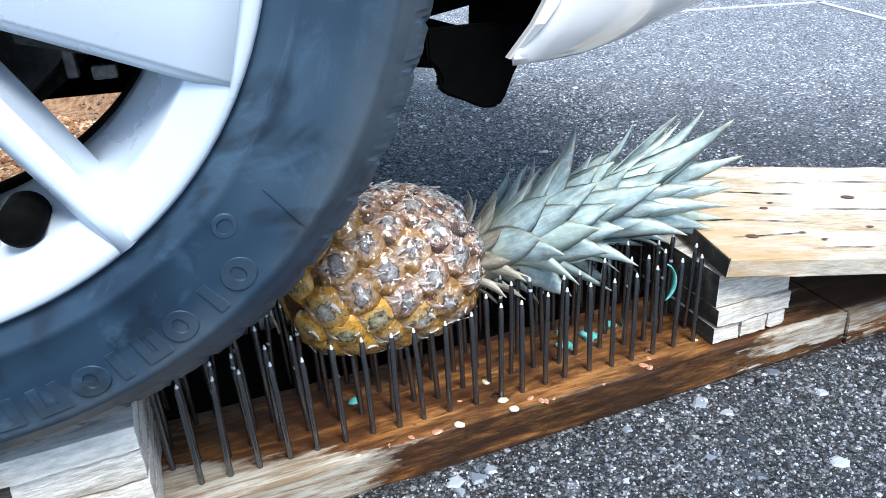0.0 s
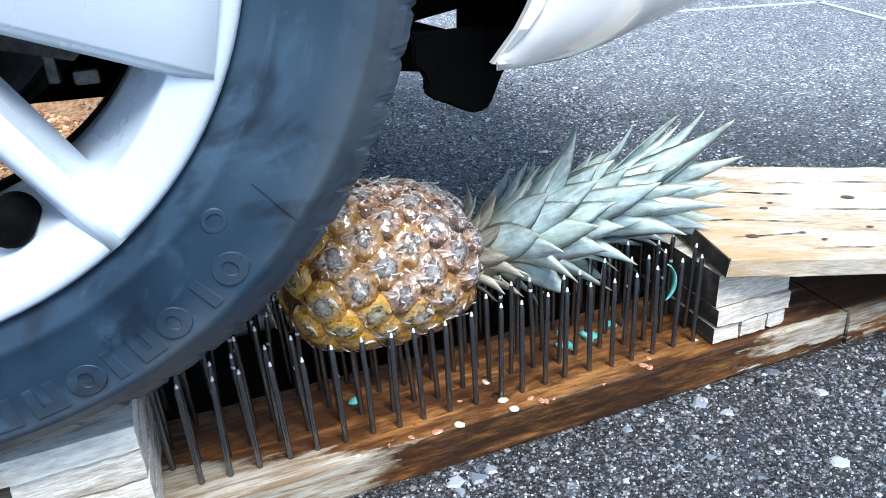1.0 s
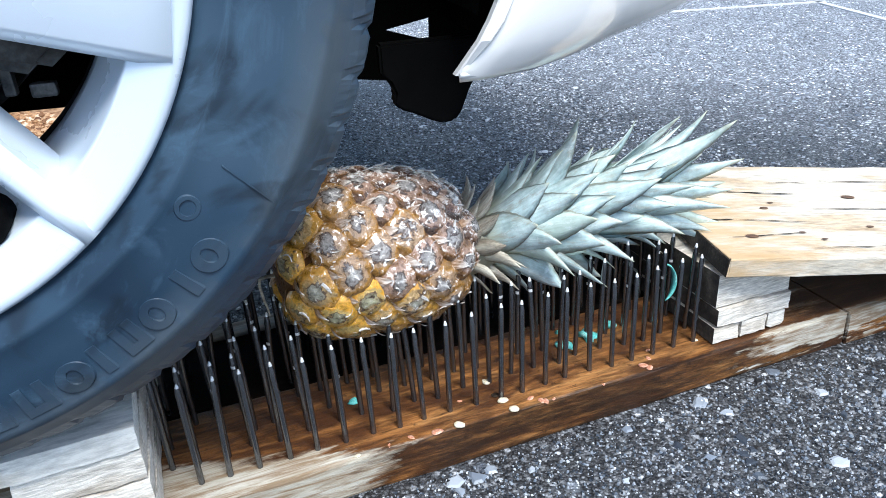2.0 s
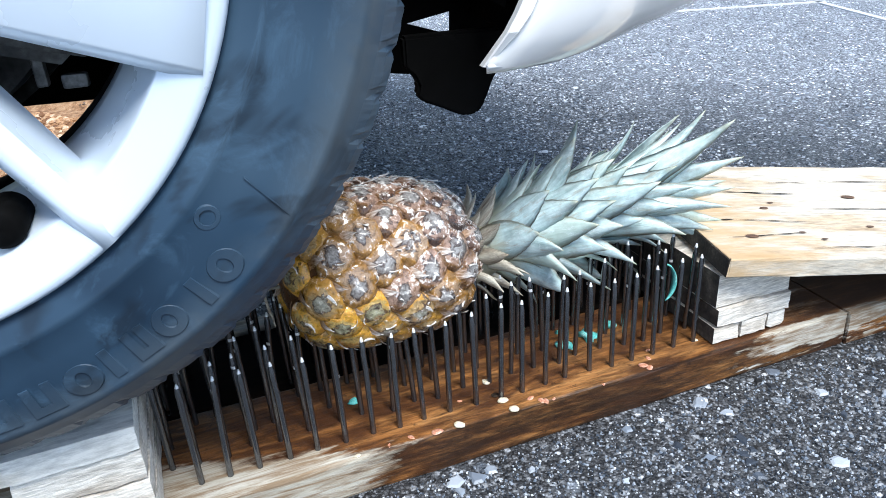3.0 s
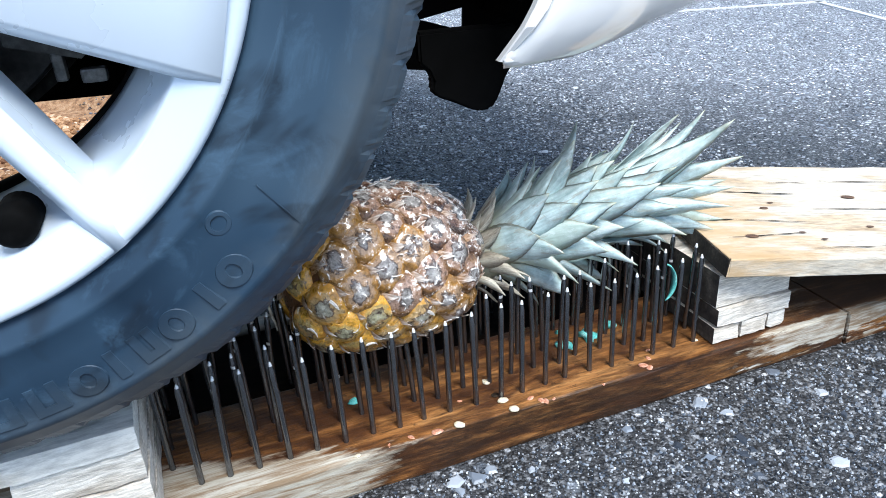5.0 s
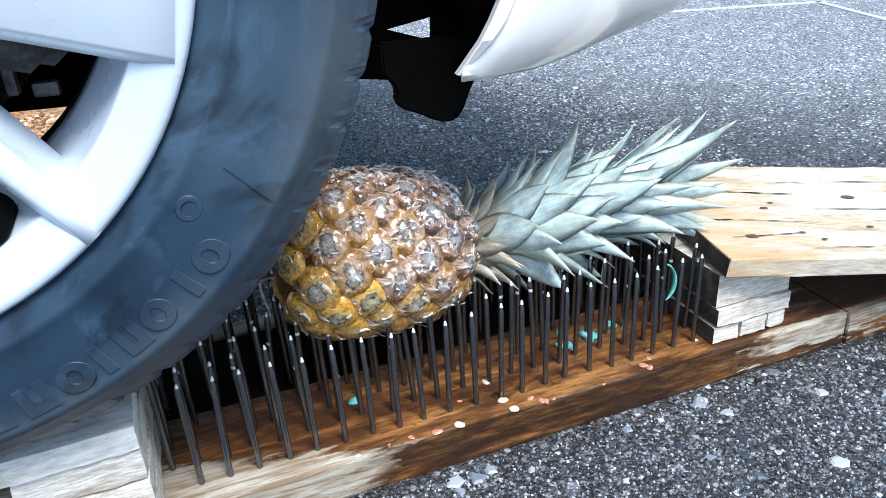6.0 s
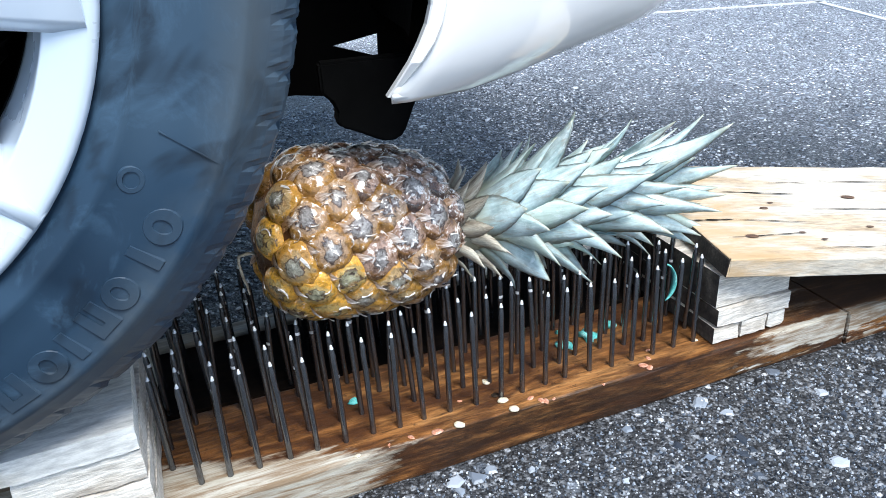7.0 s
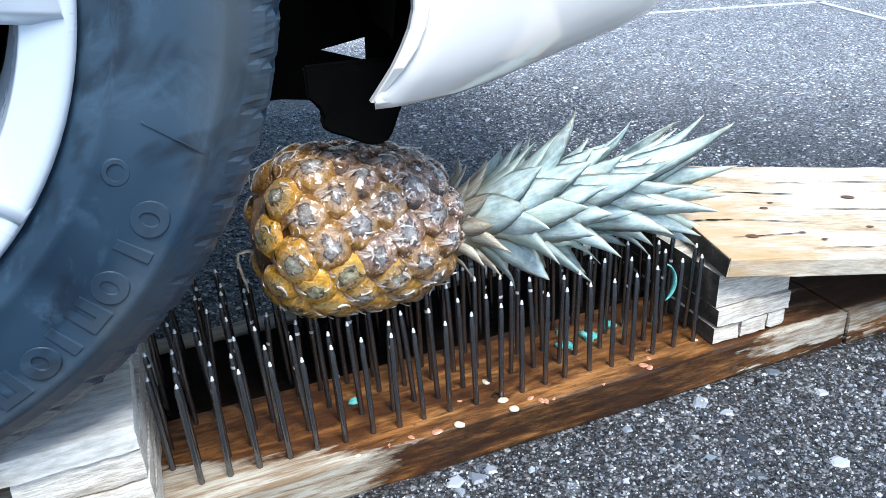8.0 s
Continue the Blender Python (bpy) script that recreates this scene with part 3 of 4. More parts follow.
def end_faces(bm, dark=True):
    """Give the sawn ends that face -x the end grain with shade painted in."""
    if dark:
        bmesh.ops.recalc_face_normals(bm, faces=bm.faces)
        for f in bm.faces:
            f.normal_update()
            if f.normal.x < -0.6:
                f.material_index = 1
    return bm


def rough_block(x0, x1, y0, y1, z0, z1, seed):
    """A split offcut: faces cut fine enough to chip along their arrises."""
    bm = bmesh.new()
    nx, ny, nz = max(3, round((x1 - x0) / 0.006)), max(3, round((y1 - y0) / 0.016)), max(3, round((z1 - z0) / 0.005))
    grid = {}

    def at(i, j, k):
        if (i, j, k) not in grid:
            p = Vector((x0 + (x1 - x0) * i / nx, y0 + (y1 - y0) * j / ny, z0 + (z1 - z0) * k / nz))
            outer = (i in (0, nx)) + (j in (0, ny)) + (k in (0, nz))
            q = p * 55 + Vector((seed * 7.3, seed * 1.7, 0))
            n1 = noise.noise(Vector((q.x, q.y, q.z * 2.5)))
            chip = max(0.0, noise.noise(q * 1.7 + Vector((0, 9, 0)))) * 0.0015 * (outer - 1) + 0.0003
            mid = Vector(((x0 + x1) / 2, (y0 + y1) / 2, (z0 + z1) / 2))
            d = Vector((math.copysign(i in (0, nx), p.x - mid.x), math.copysign(j in (0, ny), p.y - mid.y), math.copysign(k in (0, nz), p.z - mid.z)))
            grid[i, j, k] = bm.verts.new(p - d * chip + d * n1 * 0.0007)
        return grid[i, j, k]
    for a in range(nx):
        for c in range(ny):
            for k in (0, nz):
                bm.faces.new((at(a, c, k), at(a + 1, c, k), at(a + 1, c + 1, k), at(a, c + 1, k)))
        for c in range(nz):
            for j in (0, ny):
                bm.faces.new((at(a, j, c), at(a + 1, j, c), at(a + 1, j, c + 1), at(a, j, c + 1)))
    for a in range(ny):
        for c in range(nz):
            for i in (0, nx):
                bm.faces.new((at(i, a, c), at(i, a + 1, c), at(i, a + 1, c + 1), at(i, a, c + 1)))
    return bm


def block_stack(name, x0, x1, y0, y1, courses, label, seed, material):
    """Courses of offcuts; a course is its height and where it is split across."""
    st = empty(name, pose(0, 0, 0), label, "timber blocks")
    z = 0.0005
    rnd = random.Random(seed)
    for k, (h, splits) in enumerate(courses):
        o = rnd.uniform(-0.0014, 0.0014)
        cuts = [0.0, *splits, 1.0]
        for f0, f1 in zip(cuts, cuts[1:]):
            xa, xb = x0 + o + (x1 - x0) * f0 + (0.001 if f0 else 0), x0 + o + (x1 - x0) * f1 - (0.001 if f1 < 1 else 0)
            bm = rough_block(xa, xb, y0 + rnd.uniform(-0.002, 0.002), y1, z + 0.0004, z + h - 0.0012, seed + k + f0)
            part("block", end_faces(bm, x0 > 0 and not f0), [material, M_END], st)
        z += h
    return z


CRACKS = ((0.080, 0.175, 0.176, 0.165, 0.0011), (0.002, 0.090, 0.056, 0.092, 0.0013), (0.056, 0.092, 0.136, 0.083, 0.0006), (0.023, 0.046, 0.119, 0.057, 0.0006), (0.16, 0.12, 0.30, 0.118, 0.0007), (0.22, 0.21, 0.40, 0.205, 0.0008), (0.10, 0.02, 0.19, 0.022, 0.0005), (0.16, 0.205, 0.22, 0.203, 0.0005), (0.30, 0.15, 0.46, 0.147, 0.0006), (0.21, 0.085, 0.29, 0.083, 0.0005), (0.33, 0.055, 0.52, 0.058, 0.0007), (0.04, 0.225, 0.12, 0.222, 0.0005), (0.42, 0.20, 0.60, 0.196, 0.0006))
KNOTS = ((0.051, 0.049, 0.0052), (0.108, 0.123, 0.0036), (0.112, 0.057, 0.0026), (0.125, 0.139, 0.0022), (0.126, 0.040, 0.0022), (0.236, 0.156, 0.006), (0.20, 0.07, 0.003))


def ramps():
    z = block_stack("block_stack", 0.503, 0.594, -0.015, 0.20, ((0.0205, (0.36, 0.74)), (0.0215, ()), (0.0385, ())), "stack of flaking white timber offcuts under a plank", 3, M_CHALK)
    tagged(scene.objects["block_stack"], group="plank supports")
    pl = part("ramp_plank", end_faces(box(0, 1.2, 0, 0.267, -0.020, 0, 0.002, 0.0006, 30, seed=8)), [M_PALE, M_END], at=pose(0.499, -0.027, 0.1045, 0, 6.5, -12))
    tagged(pl, "pale sawn plank with cracks and nail holes", "plank", "ramp planks")
    # splits along the grain, knots and nail holes
    for x0, y0, x1, y1, w in CRACKS:
        bm = bmesh.new()
        up, dn = [], []
        for k in range(13):
            f = k / 12
            c = Vector((x0 + (x1 - x0) * f, y0 + (y1 - y0) * f + 0.0012 * noise.noise(Vector((f * 5, x0 * 40, y0 * 90))), 0.0012))
            h = 1.6 * w * (0.25 + abs(math.sin(f * 9 + x0 * 50)) * 0.75) * (1 - abs(2 * f - 1) ** 3)
            up.append(bm.verts.new(c + Vector((0, h, 0))))
            dn.append(bm.verts.new(c - Vector((0, h, 0))))
        for k in range(12):
            bm.faces.new((dn[k], dn[k + 1], up[k + 1], up[k]))
        part("crack", bm, M_SPLIT, pl, "dark split along the grain")
    for x0, y0, r in KNOTS:
        bm = bmesh.new()
        bmesh.ops.create_circle(bm, cap_ends=True, segments=14, radius=r)
        for v in bm.verts:
            v.co = Vector((v.co.x * 1.5, v.co.y * 0.8, 0.0013)) * 1.0 + Vector((noise.noise(v.co * 300) * r * 0.4, 0, 0))
            v.co.z = 0.0013
        part("knot", bm, M_KNOT, pl, at=pose(x0, y0, 0))
    block_stack("block_stack", -0.115, -0.0285, -0.043, 0.20, ((0.030, ()), (0.0235, ()), (0.0290, ())), "stack of weathered white timber blocks under a plank", 23, M_CHALK)
    block_stack("block_stack", -0.40, -0.30, -0.043, 0.20, ((0.030, ()), (0.0235, ()), (0.0290, ())), "stack of weathered white timber blocks under a plank", 33, M_CHALK)
    pl = part("ramp_plank", rough_block(-0.9, 0, 0, 0.24, -0.021, 0, 9), M_WHITE, at=pose(-0.0275, -0.046, 0.1045, 0, 0, 2))
    tagged(pl, "weathered white plank under the car tyre", "plank", "ramp planks")


# ---------------------------------------------------------------- crumbs on the board
def crumb(name, x, y, z, size, material, label, category, seed, flat=0.5, stretch=1.0, torn=0.28):
    rnd = random.Random(seed)
    bm = bmesh.new()
    bmesh.ops.create_icosphere(bm, subdivisions=2, radius=1)
    for v in bm.verts:
        k = 1 + torn * noise.noise(v.co * (1.2 + torn * 1.5) + Vector((seed * 3.1, 0, 0)))
        v.co = Vector((v.co.x * stretch, v.co.y, v.co.z * flat)) * k * size
        v.co.z = max(v.co.z, -0.35 * size * flat)
    ob = part(name, bm, material, at=pose(x, y, z + 0.33 * size * flat, rnd.uniform(-6, 6), 0, rnd.uniform(0, 180)), smooth=True)
    tagged(ob, label, category, category + " bits on the board")


def crumbs():
    for i, (x, y, s) in enumerate(((0.2224, -0.0215, 0.0042), (0.2765, -0.0222, 0.0040), (0.2723, -0.0067, 0.0042), (0.2698, 0.026, 0.0036), (0.1289, -0.0225, 0.0022), (0.493, 0.0005, 0.0025))):
        crumb("seed", x, y, 0.0, s, M_SEED, "pale melon seed lying on the wet board", "seed", i, 0.5, 1.35)
    for i, (x, y, s) in enumerate(((0.3976, 0.053, 0.0085), (0.3665, 0.048, 0.0070), (0.4309, 0.060, 0.0055), (0.1439, 0.050, 0.0042), (0.375, 0.07, 0.004))):
        crumb("scrap", x, y, 0.0, s, M_TEAL, "small torn scrap of teal rubber among the nails", "scrap", 20 + i, 0.7, 1.2, 1.1)
    for i, (x, y, s) in enumerate(((0.4206, -0.0140, 0.0034), (0.424, -0.0200, 0.0030), (0.2015, -0.0215, 0.0036), (0.178, -0.0190, 0.0025), (0.305, -0.021, 0.0028), (0.335, -0.012, 0.0022), (0.158, -0.0205, 0.0022), (0.3085, -0.0232, 0.0026), (0.2975, -0.0135, 0.0024), (0.3165, -0.0225, 0.0020), (0.3700, -0.0232, 0.0018), (0.4320, -0.0060, 0.0022), (0.4400, 0.0060, 0.0018), (0.236, 0.010, 0.0020))):
        crumb("pulp", x, y, -0.0003, s, M_RED, "smear of red fruit pulp on the board", "pulp", 40 + i, 0.25, 1.6)
    # a curled strip caught between the nails
    bm = bmesh.new()
    rows = []
    for i in range(13):
        a = radians(-70 + 150 * i / 12)
        w = 0.0045 * math.sin(math.pi * (i + 0.6) / 13.2)
        for_c = Vector((0.470 + 0.014 * math.cos(a), 0.030, 0.057 + 0.022 * math.sin(a)))
        rows.append([bm.verts.new(for_c + Vector((0, dy * w, 0)) + Vector((math.cos(a), 0, math.sin(a))) * dr) for dy, dr in ((-1, 0), (0, 0.001), (1, 0), (0, -0.001))])
    for p, q in zip(rows, rows[1:]):
        for j in range(4):
            bm.faces.new((p[j], p[(j + 1) % 4], q[(j + 1) % 4], q[j]))
    bm.faces.new(rows[0])
    bm.faces.new(rows[-1])
    tagged(part("strip", bm, M_TEAL, smooth=True), "curled strip of teal rubber caught between nails", "scrap")


# ---------------------------------------------------------------- car
def tyre_mesh():
    prof = [(0.232, 0.020), (0.238, 0.008), (0.245, 0.003), (0.253, 0.0005), (0.255, -0.0012), (0.258, 0.0002), (0.272, -0.001), (0.287, -0.001), (0.302, 0.000), (0.306, -0.0014), (0.3095, -0.0014), (0.313, 0.003),
            (0.321, 0.008), (0.329, 0.016), (0.336, 0.027), (0.339, 0.038), (0.340, 0.056), (0.340, 0.060), (0.333, 0.062), (0.333, 0.068), (0.340, 0.070), (0.340, 0.098), (0.333, 0.100), (0.333, 0.106), (0.340, 0.108), (0.340, 0.138),
            (0.333, 0.140), (0.333, 0.146), (0.339, 0.148), (0.338, 0.172), (0.331, 0.190), (0.316, 0.203), (0.285, 0.209), (0.25, 0.206), (0.232, 0.195)]
    n, rnd = 720, random.Random(6)
    bm = bmesh.new()
    rings = []
    for i in range(n):
        a = 6.283185 * i / n
        ring = []
        for r, y in prof:
            # grooves across the tread, and scuffed block edges between them
            cut = ((i + int(y * 130)) // 2) % 5 == 0
            if cut and 0.009 < y < 0.195 and r > 0.320:
                r -= 0.0040 if y > 0.03 else 0.0022
            elif r > 0.325:
                r += rnd.uniform(-0.0004, 0.0004)
            ring.append(bm.verts.new((r * math.cos(a), y, r * math.sin(a))))
        rings.append(ring)
    m = len(prof)
    for i in range(n):
        p, q = rings[i], rings[(i + 1) % n]
        for j in range(m):
            f = bm.faces.new((p[j], p[(j + 1) % m], q[(j + 1) % m], q[j]))
            f.smooth = max(prof[j][0], prof[(j + 1) % m][0]) < 0.322
    return mesh_of("tyre", bm, M_RUBBER, False)


def lettering(wheel):
    """Raised plain shapes in place of the maker's word on the sidewall, one mesh for each."""
    def put(bm, u, v, y):
        r = 0.2825 + 0.0205 * v
        return bm.verts.new((r * math.cos(u), y, r * math.sin(u)))

    def strip_of(bm, a, b):
        n = len(a)
        for i in range(n):
            bm.faces.new((a[i], a[(i + 1) % n], b[(i + 1) % n], b[i]))

    def swell(outline, k):
        cu = sum(u for u, _ in outline) / len(outline)
        cv = sum(v for _, v in outline) / len(outline)
        return [(u + (0.008 if u > cu else -0.008) * k * min(1, abs(u - cu) / 0.004), v + (0.08 if v > cv else -0.08) * k * min(1, abs(v - cv) / 0.1)) for u, v in outline]

    def slab(bm, outer, inner=None, high=0.0017):
        """A raised slab with sloping flanks; with two outlines, a raised ring between them."""
        up = [put(bm, u, v, -high) for u, v in outer]
        strip_of(bm, up, [put(bm, u, v, 0.003) for u, v in swell(outer, 1)])
        if inner is None:
            bm.faces.new(up)
            return
        iu = [put(bm, u, v, -high) for u, v in inner]
        strip_of(bm, up, iu)
        strip_of(bm, iu, [put(bm, u, v, 0.003) for u, v in swell(inner, -0.6)])

    turn = [(math.cos(6.2832 * i / 22), math.sin(6.2832 * i / 22)) for i in range(22)]

    def done(bm):
        part("raised_mark", bm, M_LETTER, wheel)

    for c, w in ((-0.868, 0.074), (-1.032, 0.070), (-1.245, 0.076), (-1.62, 0.076)):
        bm = bmesh.new()
        slab(bm, [(c + p * w / 2, 0.5 + q * 0.5) for p, q in turn], [(c + p * w * 0.20, 0.5 + q * 0.27) for p, q in turn])
        done(bm)
    # an upright bar, and upright pairs joined at the top
    for c, gap in ((-0.942, 0.0), (-1.105, 0.032), (-1.180, 0.0), (-1.334, 0.044), (-1.430, 0.050), (-1.537, 0.045)):
        bm = bmesh.new()
        g, h = gap / 2, 0.0105
        if gap:
            slab(bm, [(c - g - h, 0.0), (c - g + h, 0.0), (c - g + h, 0.72), (c + g - h, 0.72), (c + g - h, 0.0), (c + g + h, 0.0), (c + g + h, 1.0), (c - g - h, 1.0)])
        else:
            slab(bm, [(c - h, 0.0), (c + h, 0.0), (c + h, 1.0), (c - h, 1.0)])
        done(bm)
    # a faint round mark nearer the rim and a thin mould seam that runs outwards across the sidewall
    bm = bmesh.new()
    slab(bm, [(-0.80 + p * 0.028, -0.72 + q * 0.34) for p, q in turn], [(-0.80 + p * 0.019, -0.72 + q * 0.22) for p, q in turn], 0.0014)
    done(bm)
    bm = bmesh.new()
    slab(bm, [(-0.686, -0.46), (-0.684, -0.46), (-0.711, 1.24), (-0.713, 1.24)], None, 0.0018)
    done(bm)


def spoke(low_in, low_out, high_in, high_out, turn, edge):
    """A cast spoke between two straight edges in the wheel's plane, turned by so many degrees."""
    bm = bmesh.new()
    rows = []
    for k in range(9):
        f = k / 8
        lo, hi = Vector(low_in).lerp(Vector(low_out), f), Vector(high_in).lerp(Vector(high_out), f)
        y = 0.030 - 0.032 * f ** 1.3
        row = []
        span = max((hi - lo).length, 0.004)
        e = min(0.32, edge / span)
        for u, dy in ((0.0, 0.050), (0.0, edge), (e * 0.9, edge * 0.12), (e * 1.2, 0.0), (1 - e * 1.2, 0.0), (1 - e * 0.9, edge * 0.12), (1.0, edge), (1.0, 0.050)):
            p = lo.lerp(hi, u)
            row.append(bm.verts.new((p.x, y + dy, p.y)))
        rows.append(row)
    for p, q in zip(rows, rows[1:]):
        for j in range(8):
            bm.faces.new((p[j], p[(j + 1) % 8], q[(j + 1) % 8], q[j])).smooth = j not in (0, 6)
    bm.faces.new(rows[0])
    bm.faces.new(rows[-1])
    bmesh.ops.transform(bm, matrix=Matrix.Rotation(radians(-turn), 4, 'Y'), verts=bm.verts)
    return bm


def build_wheel(car):
    wheel = new("wheel")
    wheel.parent = car
    wheel.matrix_basis = pose(0, 0, 0.4936)
    tagged(wheel, "silver alloy wheel with a blue-grey road tyre")
    part("tyre", tyre_mesh(), None, wheel, "dusty blue-grey tyre with raised sidewall")
    lettering(wheel)
    rim = lathe([(0.2375, 0.010), (0.2385, 0.003), (0.236, 0.000), (0.232, 0.001), (0.222, 0.0055), (0.2125, 0.0105), (0.2115, 0.0112), (0.2108, 0.0122), (0.2095, 0.018), (0.201, 0.055), (0.1935, 0.078), (0.191, 0.090), (0.196, 0.094), (0.206, 0.094), (0.206, 0.092),
                 (0.206, 0.09), (0.204, 0.08), (0.222, 0.040), (0.232, 0.02)], 120, closed=True)
    part("rim", rim, M_ALLOY, wheel, "bright silver alloy rim", smooth=True)
    # the deep shadow inside the rim, put in as a near-black barrel
    barrel = lathe([(0.1935, 0.0945), (0.189, 0.098), (0.1885, 0.112), (0.196, 0.13), (0.214, 0.20), (0.222, 0.203), (0.222, 0.19), (0.206, 0.135), (0.204, 0.0945)], 96, closed=True)
    part("barrel", barrel, M_GREYP, wheel, "inner barrel coloured black for the shadow inside the rim", smooth=True)
    for k in range(5):
        part("spoke", spoke((0.017, -0.046), (0.1256, -0.2006), (0.0352, -0.030), (0.1398, -0.1929), 72 * k, 0.0055), M_ALLOY, wheel)
        part("spoke", spoke((0.0175, -0.048), (0.2023, -0.1175), (0.040, 0.034), (0.2330, -0.010), 72 * k, 0.0065), M_ALLOY, wheel)
    valve = lathe([(0.0, 0.0), (0.009, 0.0), (0.0125, 0.004), (0.0125, 0.03), (0.0, 0.03)], 20)
    part("valve_cap", valve, M_GREYP, wheel, "black round valve cover", smooth=True, at=pose(0.0777, 0.012, -0.1809))
    part("hub", lathe([(0.0, 0.024), (0.03, 0.024), (0.058, 0.028), (0.064, 0.04), (0.064, 0.09), (0.0, 0.09)], 40), M_ALLOY, wheel, smooth=True)
    part("brake_disc", lathe([(0.06, 0.105), (0.150, 0.105), (0.152, 0.108), (0.152, 0.128), (0.06, 0.128)], 60, closed=True), M_IRON, wheel, "worn grey brake disc")


def shell(car):
    """Bumper corner, wing, liner and floor round the wheel."""
    W = 0.4936
    plan = [(0.45, 0.050), (0.50, 0.072), (0.54, 0.100), (0.60, 0.150), (0.67, 0.205), (0.748, 0.275), (0.825, 0.37), (0.885, 0.50), (0.91, 0.65), (0.915, 0.78), (0.905, 0.92), (0.87, 1.08), (0.79, 1.22), (0.66, 1.36), (0.52, 1.47)]
    zs = [(-0.1300, 0.072), (-0.1350, 0.062), (-0.1355, 0.054), (-0.1325, 0.044), (-0.1272, 0.0335), (-0.1200, 0.0235), (-0.111, 0.0150), (-0.099, 0.0085), (-0.084, 0.0035), (-0.065, 0.0005), (-0.040, -0.002), (-0.01, -0.004), (0.03, -0.004), (0.09, 0.0), (0.15, 0.004), (0.21, 0.010), (0.27, 0.02), (0.33, 0.035), (0.38, 0.06)]
    def arch_x(z):
        return math.sqrt(0.415 ** 2 - z * z) - 0.012 * min(1.0, max(0.0, (-z - 0.07) / 0.06)) ** 1.5 + 0.0045 * math.exp(-((z + 0.078) / 0.026) ** 2)

    bm = bmesh.new()
    rows = []
    for z, inset in zs:
        x0 = arch_x(max(z, -0.1285)) + 0.003 - 0.005 * min(1.0, max(0.0, (-z - 0.11) / 0.02))
        row = []
        for x, y in [(x0 + 0.004, 0.050), (x0 + 0.016, 0.0475), (x0 + 0.028, 0.0475)] + plan:
            t = min(1.0, max(0.0, (x - 0.40) / 0.4))
            near = min(1.0, max(0.0, (x - x0) / 0.15))
            row.append(Vector((x - inset * t, y + inset * (1 - t) * (0.06 + 0.94 * near), z + W + 0.003 * (1 - near) ** 2 * min(1.0, max(0.0, (-z - 0.105) / 0.02)))))
        rows.append([bm.verts.new(c) for c in row])
    for p, q in zip(rows, rows[1:]):
        for j in range(len(p) - 1):
            bm.faces.new((p[j], p[j + 1], q[j + 1], q[j]))
    ob = part("bumper", bm, M_PAINT, car, "glossy white bumper corner", smooth=True)
    so = ob.modifiers.new("thickness", 'SOLIDIFY')
    so.thickness, so.offset = 0.004, -1
    # the narrow flange along the wheel arch, ending in a point
    bm = bmesh.new()
    rows = []
    for k in range(41):
        z = -0.1285 + 0.45 * k / 40
        x0, w = arch_x(z), 0.0105 * min(1.0, 0.40 + k / 5)
        tip = max(0.0, -z - 0.105) * 0.45
        rows.append([bm.verts.new((x0 + dx, y + tip, z + W)) for dx, y in ((0.0, 0.0530), (0.0, 0.0465), (0.001, 0.0452), (w - 0.0012, 0.0448), (w, 0.0458), (w, 0.0530))])
    for p, q in zip(rows, rows[1:]):
        for j in range(6):
            bm.faces.new((p[j], p[(j + 1) % 6], q[(j + 1) % 6], q[j]))
    bm.faces.new(rows[0])
    bm.faces.new(rows[-1])
    part("arch_flange", bm, M_PAINT, car, "white flange round the wheel arch")
    # wing over the wheel and side behind it
    bm = bmesh.new()
    arch = [(0.415 * math.cos(radians(a)), 0.415 * math.sin(radians(a))) for a in range(66, 202, 4)]
    lower = [bm.verts.new((x, 0.050, z + W)) for x, z in arch]
    upper = [bm.verts.new((x * 1.0 - (0.25 if x < -0.3 else 0), 0.062, max(0.52, z) + W)) for x, z in arch]
    for j in range(len(arch) - 1):
        bm.faces.new((lower[j], lower[j + 1], upper[j + 1], upper[j]))
    part("wing", bm, M_PAINT, car, "white front wing", smooth=True)
    bm = prism([(-2.6, W + 0.50), (-2.6, W + 0.56), (0.25, W + 0.555), (0.50, W + 0.52), (0.66, W + 0.46), (0.765, W + 0.385), (0.74, W + 0.37), (0.62, W + 0.43), (0.45, W + 0.48), (0.2, W + 0.50)], 0.10, 1.45, 0.004)
    part("bonnet", bm, M_PAINT, car, "smooth white bonnet")
    part("rear_panel", box(-2.62, -2.58, 0.09, 1.45, W - 0.14, W + 0.52, 0.01), M_PAINT, car)
    part("side_panel", box(-2.6, -0.45, 0.05, 0.09, W - 0.16, W + 0.52, 0.02), M_PAINT, car)
    part("side_panel", box(-2.6, 0.50, 1.45, 1.49, W - 0.02, W + 0.52, 0.02), M_PAINT, car)
    # liner
    liner = lathe([(0.412, 0.062), (0.418, 0.10), (0.42, 0.28)], 40, radians(-13), radians(200))
    bmesh.ops.transform(liner, matrix=Matrix.Translation((0, 0, W)), verts=liner.verts)
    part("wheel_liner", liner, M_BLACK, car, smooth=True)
    bm = bmesh.new()
    outline = [(-0.42, -0.15), (0.337, -0.162), (0.377, -0.168), (0.445, -0.166), (0.48, -0.125), (0.48, 0.5), (-0.42, 0.5)]
    hole = [(0.373, -0.124), (0.413, -0.117), (0.412, -0.137)]
    edges = []
    for loop in (outline, hole):
        vs = [bm.verts.new((x, 0.235, z + W)) for x, z in loop]
        edges += [bm.edges.new((vs[i], vs[(i + 1) % len(vs)])) for i in range(len(vs))]
    bmesh.ops.triangle_fill(bm, edges=edges, use_beauty=True)
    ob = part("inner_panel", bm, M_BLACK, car)
